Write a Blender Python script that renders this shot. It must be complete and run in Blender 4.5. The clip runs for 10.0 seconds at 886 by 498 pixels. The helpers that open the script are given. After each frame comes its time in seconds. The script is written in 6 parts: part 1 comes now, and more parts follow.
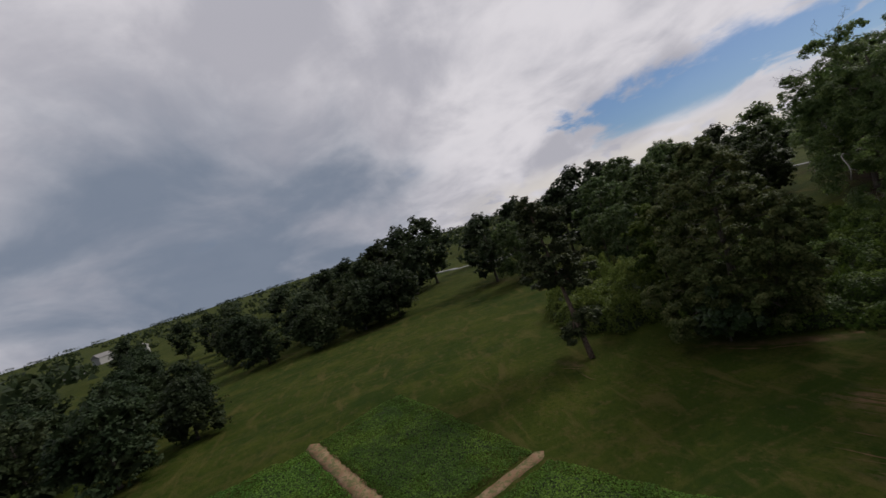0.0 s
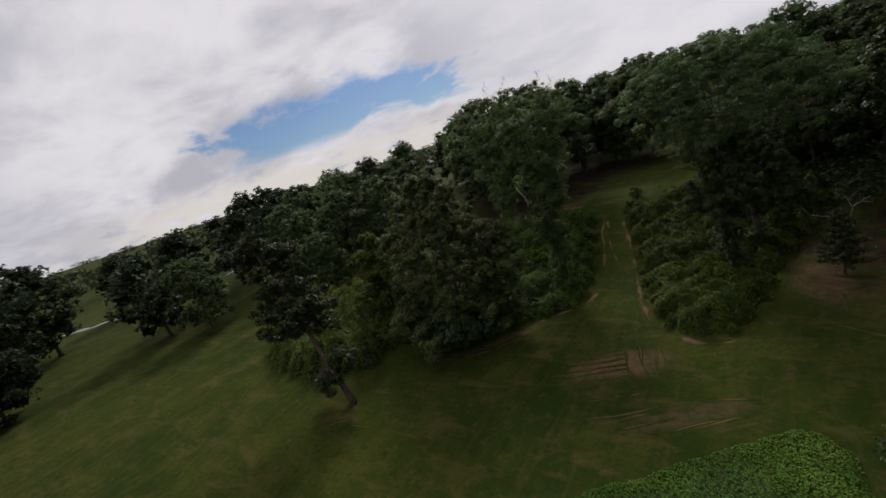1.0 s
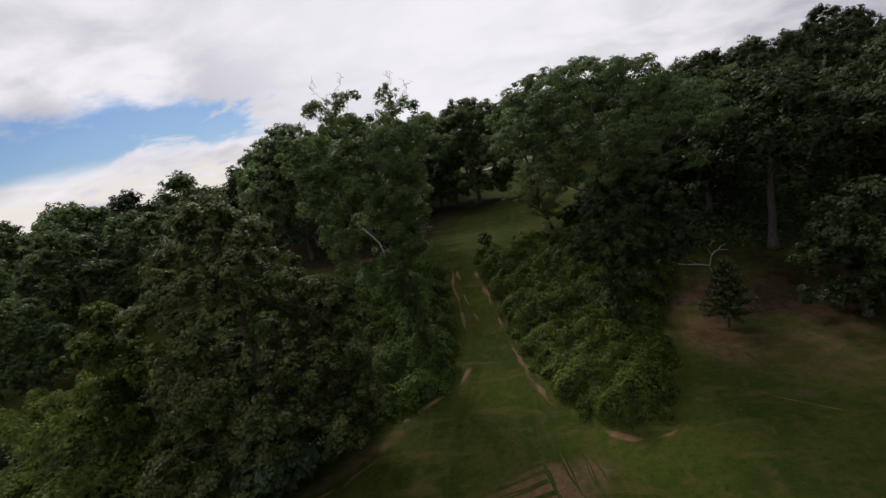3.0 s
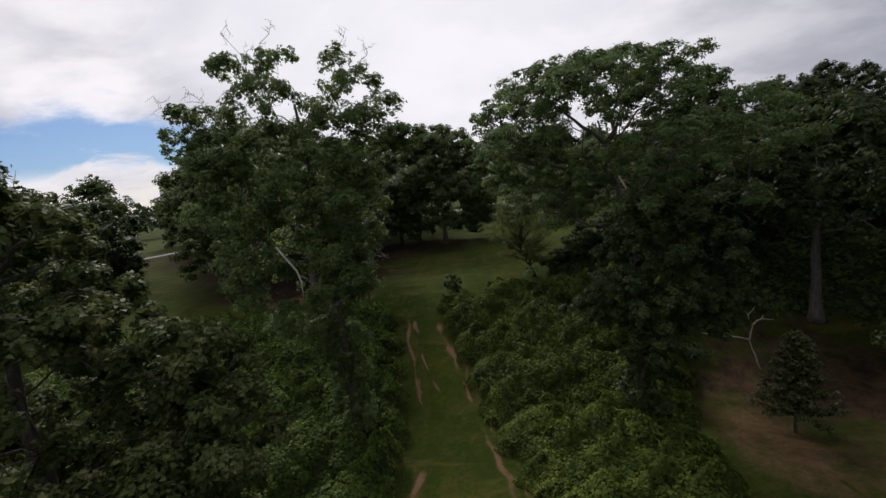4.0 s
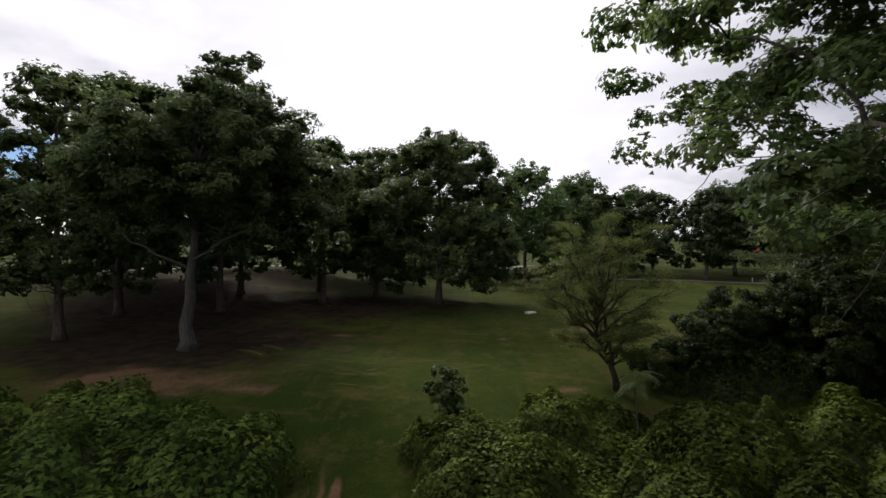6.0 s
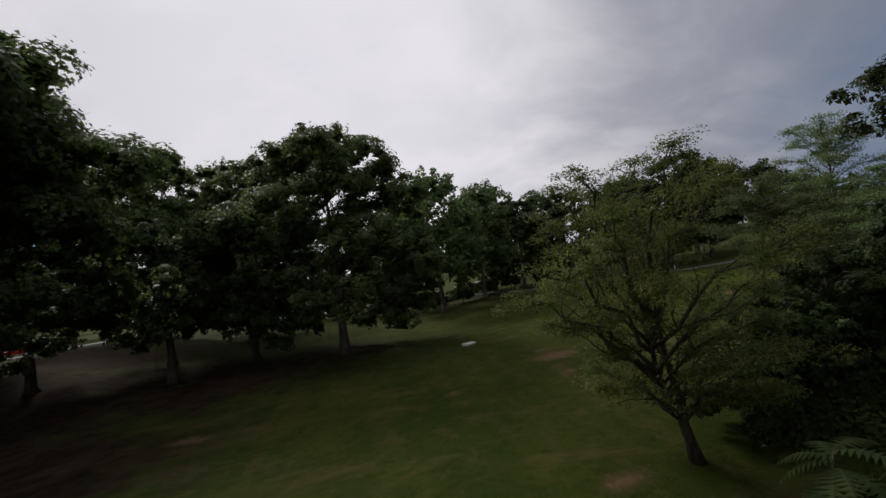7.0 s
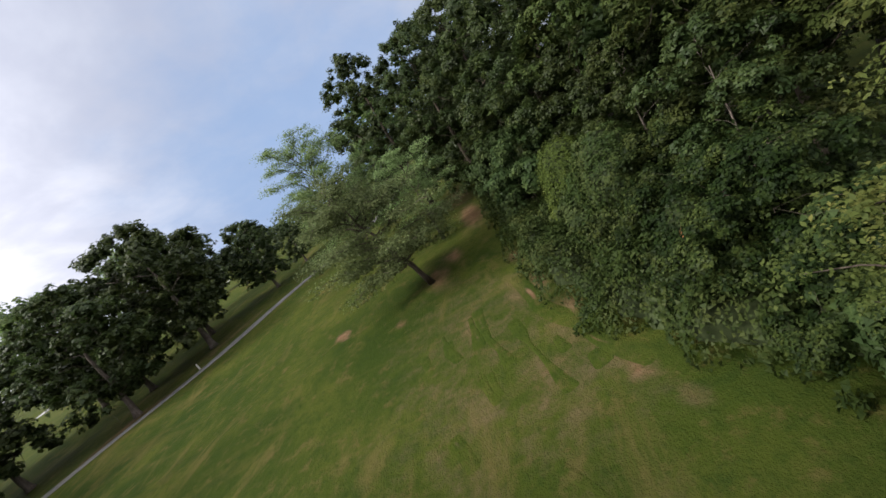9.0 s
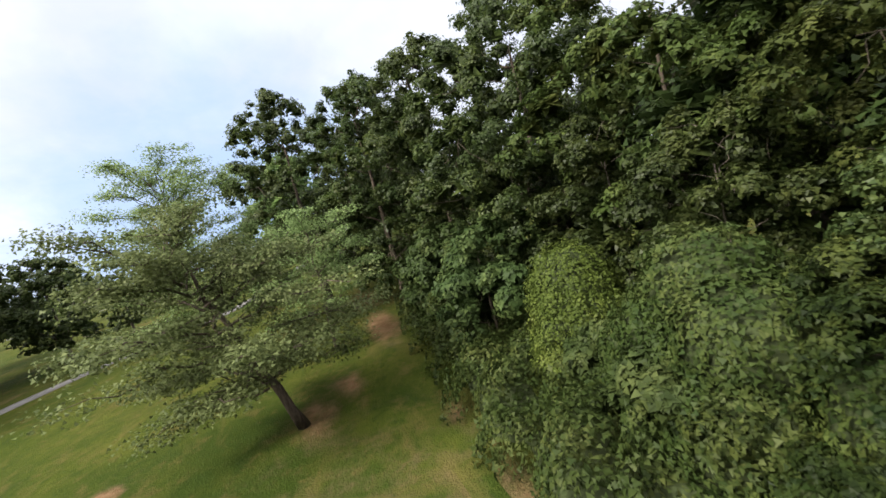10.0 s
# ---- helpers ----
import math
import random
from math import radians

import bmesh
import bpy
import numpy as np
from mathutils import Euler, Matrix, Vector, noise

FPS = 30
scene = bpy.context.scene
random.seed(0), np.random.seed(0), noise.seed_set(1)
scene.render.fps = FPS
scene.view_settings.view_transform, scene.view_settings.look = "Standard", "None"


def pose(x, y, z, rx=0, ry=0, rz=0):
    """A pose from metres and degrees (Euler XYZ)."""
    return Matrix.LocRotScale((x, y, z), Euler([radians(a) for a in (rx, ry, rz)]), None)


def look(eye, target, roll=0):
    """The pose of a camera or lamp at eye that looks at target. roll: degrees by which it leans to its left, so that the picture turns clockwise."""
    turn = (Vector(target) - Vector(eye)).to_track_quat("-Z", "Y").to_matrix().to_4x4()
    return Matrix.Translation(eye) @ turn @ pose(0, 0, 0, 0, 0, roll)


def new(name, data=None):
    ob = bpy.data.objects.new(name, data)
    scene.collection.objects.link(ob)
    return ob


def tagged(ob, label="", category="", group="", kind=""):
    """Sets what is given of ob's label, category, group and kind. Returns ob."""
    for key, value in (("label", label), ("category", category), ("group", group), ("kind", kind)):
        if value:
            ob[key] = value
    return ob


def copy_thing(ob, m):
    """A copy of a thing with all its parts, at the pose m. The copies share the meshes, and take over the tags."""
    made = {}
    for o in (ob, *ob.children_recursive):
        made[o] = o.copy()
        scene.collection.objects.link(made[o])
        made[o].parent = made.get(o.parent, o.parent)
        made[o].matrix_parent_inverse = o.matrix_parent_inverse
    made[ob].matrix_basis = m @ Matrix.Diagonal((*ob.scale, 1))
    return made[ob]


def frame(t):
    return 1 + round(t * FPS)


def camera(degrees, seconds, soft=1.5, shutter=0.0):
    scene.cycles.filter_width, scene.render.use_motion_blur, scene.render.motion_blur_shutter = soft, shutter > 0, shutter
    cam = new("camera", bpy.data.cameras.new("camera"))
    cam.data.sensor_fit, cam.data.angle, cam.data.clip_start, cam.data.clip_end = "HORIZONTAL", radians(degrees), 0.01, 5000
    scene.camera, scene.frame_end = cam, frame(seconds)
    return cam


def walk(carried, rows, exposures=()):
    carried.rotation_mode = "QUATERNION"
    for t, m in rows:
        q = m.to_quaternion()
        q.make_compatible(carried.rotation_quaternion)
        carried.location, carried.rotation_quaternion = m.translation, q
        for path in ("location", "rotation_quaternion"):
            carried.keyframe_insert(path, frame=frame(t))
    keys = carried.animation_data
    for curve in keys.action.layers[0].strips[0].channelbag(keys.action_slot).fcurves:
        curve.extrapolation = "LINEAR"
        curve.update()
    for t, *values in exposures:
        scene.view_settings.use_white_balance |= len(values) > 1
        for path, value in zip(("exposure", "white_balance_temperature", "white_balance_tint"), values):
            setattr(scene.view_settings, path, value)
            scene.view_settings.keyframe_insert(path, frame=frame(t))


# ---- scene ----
cam = camera(90.7, 10.0, soft=1.5, shutter=0.06)
PATH = [
    (0, pose(19.14, -5.10, 16.87, 88.11, 17.71, 79.73)),
    (0.5, pose(15.18, -8.25, 19.11, 81.50, 20.06, 55.15)),
    (1, pose(9.58, -9.02, 20.54, 76.40, 18.33, 33.67)),
    (1.5, pose(5.20, -7.73, 20.64, 74.83, 15.60, 20.89)),
    (2, pose(2.26, -4.51, 20.38, 74.75, 13.90, 15.44)),
    (2.5, pose(0.10, -0.23, 19.86, 74.71, 13.10, 11.76)),
    (3, pose(-1.39, 4.52, 18.65, 75.39, 13.23, 7.65)),
    (3.5, pose(-2.69, 10.22, 17.05, 77.54, 11.26, 4.68)),
    (4, pose(-3.81, 16.59, 15.36, 80.52, 7.55, 3.16)),
    (4.5, pose(-4.65, 23.32, 13.71, 83.32, 3.93, 2.70)),
    (5, pose(-5.09, 30.04, 12.24, 85.35, 1.84, 2.84)),
    (5.5, pose(-5.47, 36.66, 11.23, 87.17, 0.21, 3.53)),
    (6, pose(-5.94, 43.10, 10.49, 89.22, -0.10, 3.01)),
    (6.5, pose(-6.48, 49.43, 9.81, 91.35, 2.27, -1.10)),
    (7, pose(-7.01, 55.68, 9.33, 92.68, 7.97, -10.54)),
    (7.5, pose(-7.20, 61.53, 9.91, 91.10, 15.71, -24.99)),
    (8, pose(-6.24, 66.70, 9.81, 88.01, 24.79, -42.88)),
    (8.5, pose(-4.27, 71.00, 10.61, 82.20, 29.91, -63.53)),
    (9, pose(-1.53, 74.40, 11.77, 74.79, 32.13, -85.72)),
    (9.5, pose(2.37, 76.83, 12.20, 70.98, 29.49, -103.86)),
    (10, pose(8.11, 77.08, 10.60, 84.56, 15.67, -98.05)),
]
EXPOSURES = [
    (0.0, -0.88, 6500, 10),
    (1.5, -0.68, 6500, 10),
    (2.5, -0.52, 6500, 10),
    (4.5, -0.32, 6500, 10),
    (5.2, -0.05, 6500, 10),
    (6.5, -0.38, 6500, 10),
    (7.0, -0.68, 6500, 10),
    (7.5, -0.72, 6500, 10),
    (8.0, -0.62, 6500, 10),
    (8.5, -0.02, 6500, 10),
    (9.0, 0.78, 6500, 10),
    (9.5, 1.32, 6600, 12),
    (10.0, 1.46, 6900, 9),
]
walk(cam, PATH, EXPOSURES)

# ---------------------------------------------------------------- sky and sun
world = bpy.data.worlds.new("sky")
scene.world = world
world.use_nodes = True
wt = world.node_tree
wt.nodes.clear()


def wn(kind, **values):
    node = wt.nodes.new(kind)
    for key, value in values.items():
        if key == "op":
            node.operation = value
        elif key.startswith("i"):
            node.inputs[int(key[1:])].default_value = value
    return node


def wlink(a, b, i=0, o=0):
    wt.links.new(a.outputs[o], b.inputs[i])
    return b


def wmath(op, a, b=None, clamp=False):
    node = wt.nodes.new("ShaderNodeMath")
    node.operation = op
    node.use_clamp = clamp
    for i, v in enumerate((a, b)):
        if v is None:
            continue
        if isinstance(v, (int, float)):
            node.inputs[i].default_value = v
        else:
            wt.links.new(v, node.inputs[i])
    return node.outputs[0]


def wmix(fac, a, b):
    node = wt.nodes.new("ShaderNodeMix")
    node.data_type = "RGBA"
    node.clamp_factor = True
    for i, v in ((0, fac), (6, a), (7, b)):
        if isinstance(v, (int, float, tuple)):
            node.inputs[i].default_value = v
        else:
            wt.links.new(v, node.inputs[i])
    return node.outputs[2]


SUN_AZ, SUN_EL = -26.0, 40.0            # degrees clockwise from +y, and up
way = wt.nodes.new("ShaderNodeTexCoord").outputs["Generated"]
split = wt.nodes.new("ShaderNodeSeparateXYZ")
wt.links.new(way, split.inputs[0])
up = wmath("MAXIMUM", split.outputs[2], 0.0)


def sheet(lift, turn, stretch):
    """Where a direction meets a level sheet of cloud: large overhead, drawn into bands at the horizon."""
    depth = wmath("ADD", up, lift)
    flat = wt.nodes.new("ShaderNodeCombineXYZ")
    wt.links.new(wmath("DIVIDE", split.outputs[0], depth), flat.inputs[0])
    wt.links.new(wmath("DIVIDE", split.outputs[1], depth), flat.inputs[1])
    mapping = wt.nodes.new("ShaderNodeMapping")
    mapping.inputs["Rotation"].default_value = (0, 0, radians(turn))
    mapping.inputs["Scale"].default_value = (*stretch, 1)
    wt.links.new(flat.outputs[0], mapping.inputs[0])
    return mapping.outputs[0]


def cloud_noise(vector, scale, detail, rough, distortion=0.0):
    node = wt.nodes.new("ShaderNodeTexNoise")
    node.inputs["Scale"].default_value = scale
    node.inputs["Detail"].default_value = detail
    node.inputs["Roughness"].default_value = rough
    node.inputs["Distortion"].default_value = distortion
    wt.links.new(vector, node.inputs["Vector"])
    return node.outputs["Fac"]


def ramp_range(value, a, b, lo=0.0, hi=1.0):
    node = wt.nodes.new("ShaderNodeMapRange")
    node.interpolation_type = "SMOOTHSTEP"
    wt.links.new(value, node.inputs[0])
    for i, v in enumerate((a, b, lo, hi)):
        node.inputs[i + 1].default_value = v
    return node.outputs[0]


def towards(az, el):
    """Cosine of the angle to a direction of the sky."""
    node = wt.nodes.new("ShaderNodeVectorMath")
    node.operation = "DOT_PRODUCT"
    a, e = radians(az), radians(el)
    node.inputs[1].default_value = (math.sin(a) * math.cos(e), math.cos(a) * math.cos(e), math.sin(e))
    wt.links.new(way, node.inputs[0])
    return node.outputs["Value"]


sky = wt.nodes.new("ShaderNodeTexSky")
sky.sky_type = "NISHITA"
sky.sun_disc = False
sky.sun_elevation, sky.sun_rotation = radians(SUN_EL), radians(SUN_AZ)
sky.air_density, sky.dust_density = 1.0, 0.6
layer = sheet(0.42, 20, (1.5, 1.9))
wisps = sheet(0.30, -25, (1.7, 2.0))
big = cloud_noise(layer, 0.95, 7.0, 0.52, 0.4)
fine = cloud_noise(wisps, 1.5, 8.0, 0.56, 0.4)
streak = cloud_noise(wisps, 2.6, 8.0, 0.58, 0.25)
body = wmath("ADD", wmath("MULTIPLY", big, 0.62), wmath("MULTIPLY", fine, 0.38))
# the grey of the cloud deck: rain-dark in the west, bright where the sun stands behind it
white, grey, rain = (14.2, 13.7, 14.4, 1), (8.6, 8.5, 9.5, 1), (3.3, 4.1, 5.5, 1)
deck = wmix(ramp_range(body, 0.40, 0.60), grey, white)
glow = ramp_range(towards(-4, 24), 0.80, 0.995)
storm = wmath("MULTIPLY", ramp_range(wmath("ADD", towards(-106, 3), wmath("MULTIPLY", wmath("SUBTRACT", big, 0.5), 0.35)), 0.86, 1.0), 0.95)
deck = wmix(storm, deck, rain)
dull = wmix(ramp_range(body, 0.36, 0.62), (3.4, 3.7, 4.7, 1), (4.0, 4.35, 5.3, 1))
deck = wmix(ramp_range(towards(104, 8), 0.0, 0.8), deck, dull)
deck = wmix(wmath("MULTIPLY", glow, 0.8), deck, (14.0, 13.7, 14.6, 1))
storm2 = wmath("MULTIPLY", ramp_range(wmath("ADD", towards(72, 1), wmath("MULTIPLY", wmath("SUBTRACT", streak, 0.5), 0.10)), 0.87, 1.0), 0.78)
deck = wmix(storm2, deck, (2.0, 3.05, 5.0, 1))
# rifts of blue in the deck, low in the north-west and east
rift = ramp_range(wmath("ADD", towards(-45, 8.5), wmath("MULTIPLY", wmath("SUBTRACT", fine, 0.5), 0.16)), 0.945, 1.0)
band = wmath("MULTIPLY", ramp_range(up, 0.05, 0.13), ramp_range(wmath("ADD", up, wmath("MULTIPLY", wmath("SUBTRACT", streak, 0.5), 0.12)), 0.235, 0.12))
rift = wmath("MULTIPLY", ramp_range(wmath("ADD", wmath("MULTIPLY", rift, band), wmath("MULTIPLY", wmath("SUBTRACT", fine, 0.5), 1.1)), 0.10, 0.75), 0.94)
blue = wt.nodes.new("ShaderNodeVectorMath")
blue.operation = "MULTIPLY"
wt.links.new(sky.outputs[0], blue.inputs[0])
blue.inputs[1].default_value = (0.55, 0.76, 1.10)
low_cumulus = wmath("MULTIPLY", ramp_range(up, 0.085, 0.03), ramp_range(towards(-45, 3), 0.80, 0.97))
deck = wmix(wmath("MULTIPLY", low_cumulus, ramp_range(streak, 0.38, 0.5)), deck, (13.0, 12.2, 11.4, 1))
overhead = wt.nodes.new("ShaderNodeVectorMath")
overhead.operation = "SCALE"
wt.links.new(deck, overhead.inputs[0])
wt.links.new(ramp_range(up, 0.48, 0.95, 1.0, 1.55), overhead.inputs["Scale"])
colour = wmix(rift, overhead.outputs[0], blue.outputs[0])
background = wt.nodes.new("ShaderNodeBackground")
background.inputs["Strength"].default_value = 0.09
wt.links.new(colour, background.inputs[0])
wt.links.new(background.outputs[0], wt.nodes.new("ShaderNodeOutputWorld").inputs[0])

sun = new("sun", bpy.data.lights.new("sun", "SUN"))
sun.data.energy, sun.data.angle, sun.data.color = 3.8, radians(16), (1.0, 0.96, 0.91)
_a, _e = radians(SUN_AZ), radians(SUN_EL)
sun.matrix_world = look((0, 0, 80), (-math.sin(_a) * 60, -math.cos(_a) * 60, 80 - math.tan(_e) * 60))


# ---------------------------------------------------------------- materials
class Mat:
    """A node material with short helpers."""

    def __init__(self, name):
        self.m = bpy.data.materials.new(name)
        self.m.use_nodes = True
        self.t = self.m.node_tree
        self.bsdf = self.t.nodes["Principled BSDF"]
        self.out = self.t.nodes["Material Output"]
        self.pos = self.t.nodes.new("ShaderNodeNewGeometry").outputs["Position"]

    def node(self, kind):
        return self.t.nodes.new(kind)

    def link(self, a, b):
        self.t.links.new(a, b)

    def noise(self, scale, detail=4.0, rough=0.55, vector=None, distortion=0.0):
        n = self.node("ShaderNodeTexNoise")
        n.inputs["Scale"].default_value = scale
        n.inputs["Detail"].default_value = detail
        n.inputs["Roughness"].default_value = rough
        n.inputs["Distortion"].default_value = distortion
        self.link(vector or self.pos, n.inputs["Vector"])
        return n.outputs["Fac"]

    def stretched(self, sx, sy, sz, turn=0.0, vector=None):
        n = self.node("ShaderNodeMapping")
        n.inputs["Scale"].default_value = (sx, sy, sz)
        n.inputs["Rotation"].default_value = (0, 0, radians(turn))
        self.link(vector or self.pos, n.inputs[0])
        return n.outputs[0]

    def math(self, op, a, b=0.0, clamp=False):
        n = self.node("ShaderNodeMath")
        n.operation, n.use_clamp = op, clamp
        for i, v in enumerate((a, b)):
            if isinstance(v, (int, float)):
                n.inputs[i].default_value = v
            else:
                self.link(v, n.inputs[i])
        return n.outputs[0]

    def rng(self, v, a, b, lo=0.0, hi=1.0):
        n = self.node("ShaderNodeMapRange")
        n.interpolation_type = "SMOOTHSTEP"
        self.link(v, n.inputs[0])
        for i, x in enumerate((a, b, lo, hi)):
            n.inputs[i + 1].default_value = x
        return n.outputs[0]

    def mix(self, fac, a, b):
        n = self.node("ShaderNodeMix")
        n.data_type = "RGBA"
        for i, v in ((0, fac), (6, a), (7, b)):
            if isinstance(v, tuple):
                n.inputs[i].default_value = (*v, 1) if len(v) == 3 else v
            elif isinstance(v, (int, float)):
                n.inputs[i].default_value = v
            else:
                self.link(v, n.inputs[i])
        return n.outputs[2]

    def bump(self, height, strength, distance):
        n = self.node("ShaderNodeBump")
        n.inputs["Strength"].default_value = strength
        n.inputs["Distance"].default_value = distance
        self.link(height, n.inputs["Height"])
        self.link(n.outputs[0], self.bsdf.inputs["Normal"])

    def finish(self, colour, rough=0.8, spec=0.3, metal=0.0):
        if isinstance(colour, tuple):
            self.bsdf.inputs["Base Color"].default_value = (*colour, 1)
        else:
            self.link(colour, self.bsdf.inputs["Base Color"])
        self.bsdf.inputs["Roughness"].default_value = rough
        self.bsdf.inputs["Specular IOR Level"].default_value = spec
        self.bsdf.inputs["Metallic"].default_value = metal
        return self.m


def leaf_material(name, dark, mid, light, share=0.25, rough=0.5, spec=0.2, patch=0.6):
    """Foliage: each leaf has its own tint, clumps and trees differ, and light comes through."""
    k = Mat(name)
    island = k.t.nodes.new("ShaderNodeNewGeometry").outputs["Random Per Island"]
    tree = k.node("ShaderNodeObjectInfo").outputs["Random"]
    clump = k.noise(patch, 3.0)
    tuft = k.rng(k.noise(patch * 4.0, 2.0), 0.34, 0.66)
    a = k.mix(k.math("ADD", k.math("MULTIPLY", island, 0.42), k.math("MULTIPLY", tuft, 0.55)), dark, mid)
    b = k.mix(k.math("MULTIPLY", k.rng(clump, 0.42, 0.68), k.rng(island, -0.3, 1.3)), a, light)
    tint = k.node("ShaderNodeHueSaturation")
    k.link(b, tint.inputs["Color"])
    k.link(k.math("ADD", k.math("MULTIPLY", tree, 0.30), 0.85), tint.inputs["Value"])
    k.link(k.math("ADD", k.math("MULTIPLY", tree, 0.028), 0.486), tint.inputs["Hue"])
    k.finish(tint.outputs[0], rough, spec)
    through_leaf = k.node("ShaderNodeBsdfTranslucent")
    k.link(tint.outputs[0], through_leaf.inputs[0])
    both = k.node("ShaderNodeMixShader")
    both.inputs[0].default_value = share
    k.link(k.bsdf.outputs[0], both.inputs[1])
    k.link(through_leaf.outputs[0], both.inputs[2])
    k.link(both.outputs[0], k.out.inputs[0])
    return k.m


def grass_material():
    k = Mat("mown_grass_with_bare_earth")
    bare = k.node("ShaderNodeAttribute")
    bare.attribute_name = "bare"
    wide = k.noise(0.035, 4.0, 0.6)
    mid = k.noise(0.22, 5.0, 0.6)
    tuft = k.noise(2.6, 7.0, 0.75)
    blade = k.noise(14.0, 3.0, 0.7)
    mow = k.noise(1.0, 3.0, 0.5, k.stretched(0.45, 0.08, 0.4, 62), 1.2)
    green = k.mix(k.rng(wide, 0.35, 0.65), (0.0170, 0.0308, 0.0046), (0.0317, 0.0431, 0.0061))
    green = k.mix(k.math("MULTIPLY", k.rng(mid, 0.42, 0.70), 0.7), green, (0.0553, 0.0614, 0.0103))
    green = k.mix(k.math("MULTIPLY", k.rng(mow, 0.50, 0.68), 0.42), green, (0.0626, 0.0566, 0.0148))
    green = k.mix(k.math("MULTIPLY", k.rng(tuft, 0.46, 0.68), 0.75), green, (0.0151, 0.0279, 0.0041))
    green = k.mix(k.math("MULTIPLY", k.rng(blade, 0.4, 0.8), 0.35), green, (0.0553, 0.0662, 0.0148))
    fleck = k.math("MULTIPLY", k.rng(k.noise(0.85, 8.0, 0.74), 0.52, 0.66), 0.62)
    green = k.mix(fleck, green, (0.0718, 0.0576, 0.0193))
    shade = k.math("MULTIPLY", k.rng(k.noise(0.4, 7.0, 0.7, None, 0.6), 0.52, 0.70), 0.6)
    green = k.mix(shade, green, (0.0150, 0.0283, 0.0054))
    drift = k.math("MULTIPLY", k.rng(k.noise(0.32, 6.0, 0.68, k.stretched(0.42, 1.25, 1.0, 10), 0.5), 0.52, 0.70), 0.55)
    green = k.mix(drift, green, (0.0875, 0.0691, 0.0229))
    # brown leaf litter, darkened so its colour also holds shade under the trees
    litter_shade = k.mix(k.rng(k.noise(0.9, 5.0, 0.65), 0.35, 0.65), (0.016, 0.012, 0.008), (0.042, 0.026, 0.016))
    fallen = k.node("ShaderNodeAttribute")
    fallen.attribute_name = "litter_shade"
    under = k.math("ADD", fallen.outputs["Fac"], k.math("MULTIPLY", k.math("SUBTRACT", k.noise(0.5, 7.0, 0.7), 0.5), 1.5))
    green = k.mix(k.math("MULTIPLY", k.rng(under, 0.25, 0.75), k.rng(fallen.outputs["Fac"], 0.05, 0.3)), green, litter_shade)
    clay = k.mix(k.rng(tuft, 0.4, 0.65), (0.128, 0.068, 0.040), (0.165, 0.104, 0.062))
    straw = k.mix(k.rng(bare.outputs["Fac"], 0.4, 0.75), (0.095, 0.066, 0.038), clay)
    broken = k.math("ADD", k.math("MULTIPLY", k.noise(0.75, 7.0, 0.72), 0.75), k.math("MULTIPLY", k.noise(5.0, 4.0, 0.7), 0.25))
    cover = k.math("ADD", bare.outputs["Fac"], k.math("MULTIPLY", k.math("SUBTRACT", broken, 0.5), 1.35))
    fac = k.math("MULTIPLY", k.math("MULTIPLY", k.rng(cover, 0.34, 0.95), k.rng(bare.outputs["Fac"], 0.02, 0.22)), 0.88)
    k.bump(k.math("ADD", k.math("MULTIPLY", tuft, 0.7), k.math("MULTIPLY", blade, 0.5)), 1.0, 0.12)
    return k.finish(k.mix(fac, green, straw), 0.95, 0.04)


def earth_material():
    k = Mat("red_clay_soil")
    a = k.mix(k.rng(k.noise(1.1, 6.0, 0.7), 0.35, 0.65), (0.17, 0.098, 0.056), (0.27, 0.18, 0.115))
    a = k.mix(k.math("MULTIPLY", k.rng(k.noise(2.2, 7.0, 0.75), 0.44, 0.58), 0.85), a, (0.070, 0.082, 0.026))
    k.bump(k.noise(6.0, 6.0, 0.7), 0.7, 0.05)
    return k.finish(a, 0.95, 0.1)


def concrete_material(name, low, high):
    k = Mat(name)
    a = k.mix(k.rng(k.noise(0.6, 5.0, 0.6), 0.3, 0.7), low, high)
    a = k.mix(k.math("MULTIPLY", k.rng(k.noise(9.0, 5.0, 0.7), 0.5, 0.75), 0.4), a, tuple(v * 0.6 for v in low))
    k.bump(k.noise(30.0, 4.0), 0.3, 0.01)
    return k.finish(a, 0.9, 0.2)


def bark_material(name, dark, light, moss=(0.05, 0.06, 0.025)):
    k = Mat(name)
    ridges = k.noise(3.0, 6.0, 0.7, k.stretched(3.0, 3.0, 0.45))
    patches = k.noise(0.8, 4.0, 0.6)
    a = k.mix(k.rng(ridges, 0.35, 0.65), dark, light)
    a = k.mix(k.math("MULTIPLY", k.rng(patches, 0.52, 0.7), 0.5), a, moss)
    k.bump(ridges, 0.8, 0.06)
    return k.finish(a, 0.9, 0.15)


def plain_material(name, colour, rough=0.6, spec=0.4, metal=0.0, vary=0.18, scale=2.0):
    k = Mat(name)
    a = k.mix(k.rng(k.noise(scale, 5.0, 0.6), 0.3, 0.7), tuple(v * (1 - vary) for v in colour), tuple(min(1, v * (1 + vary)) for v in colour))
    return k.finish(a, rough, spec, metal)


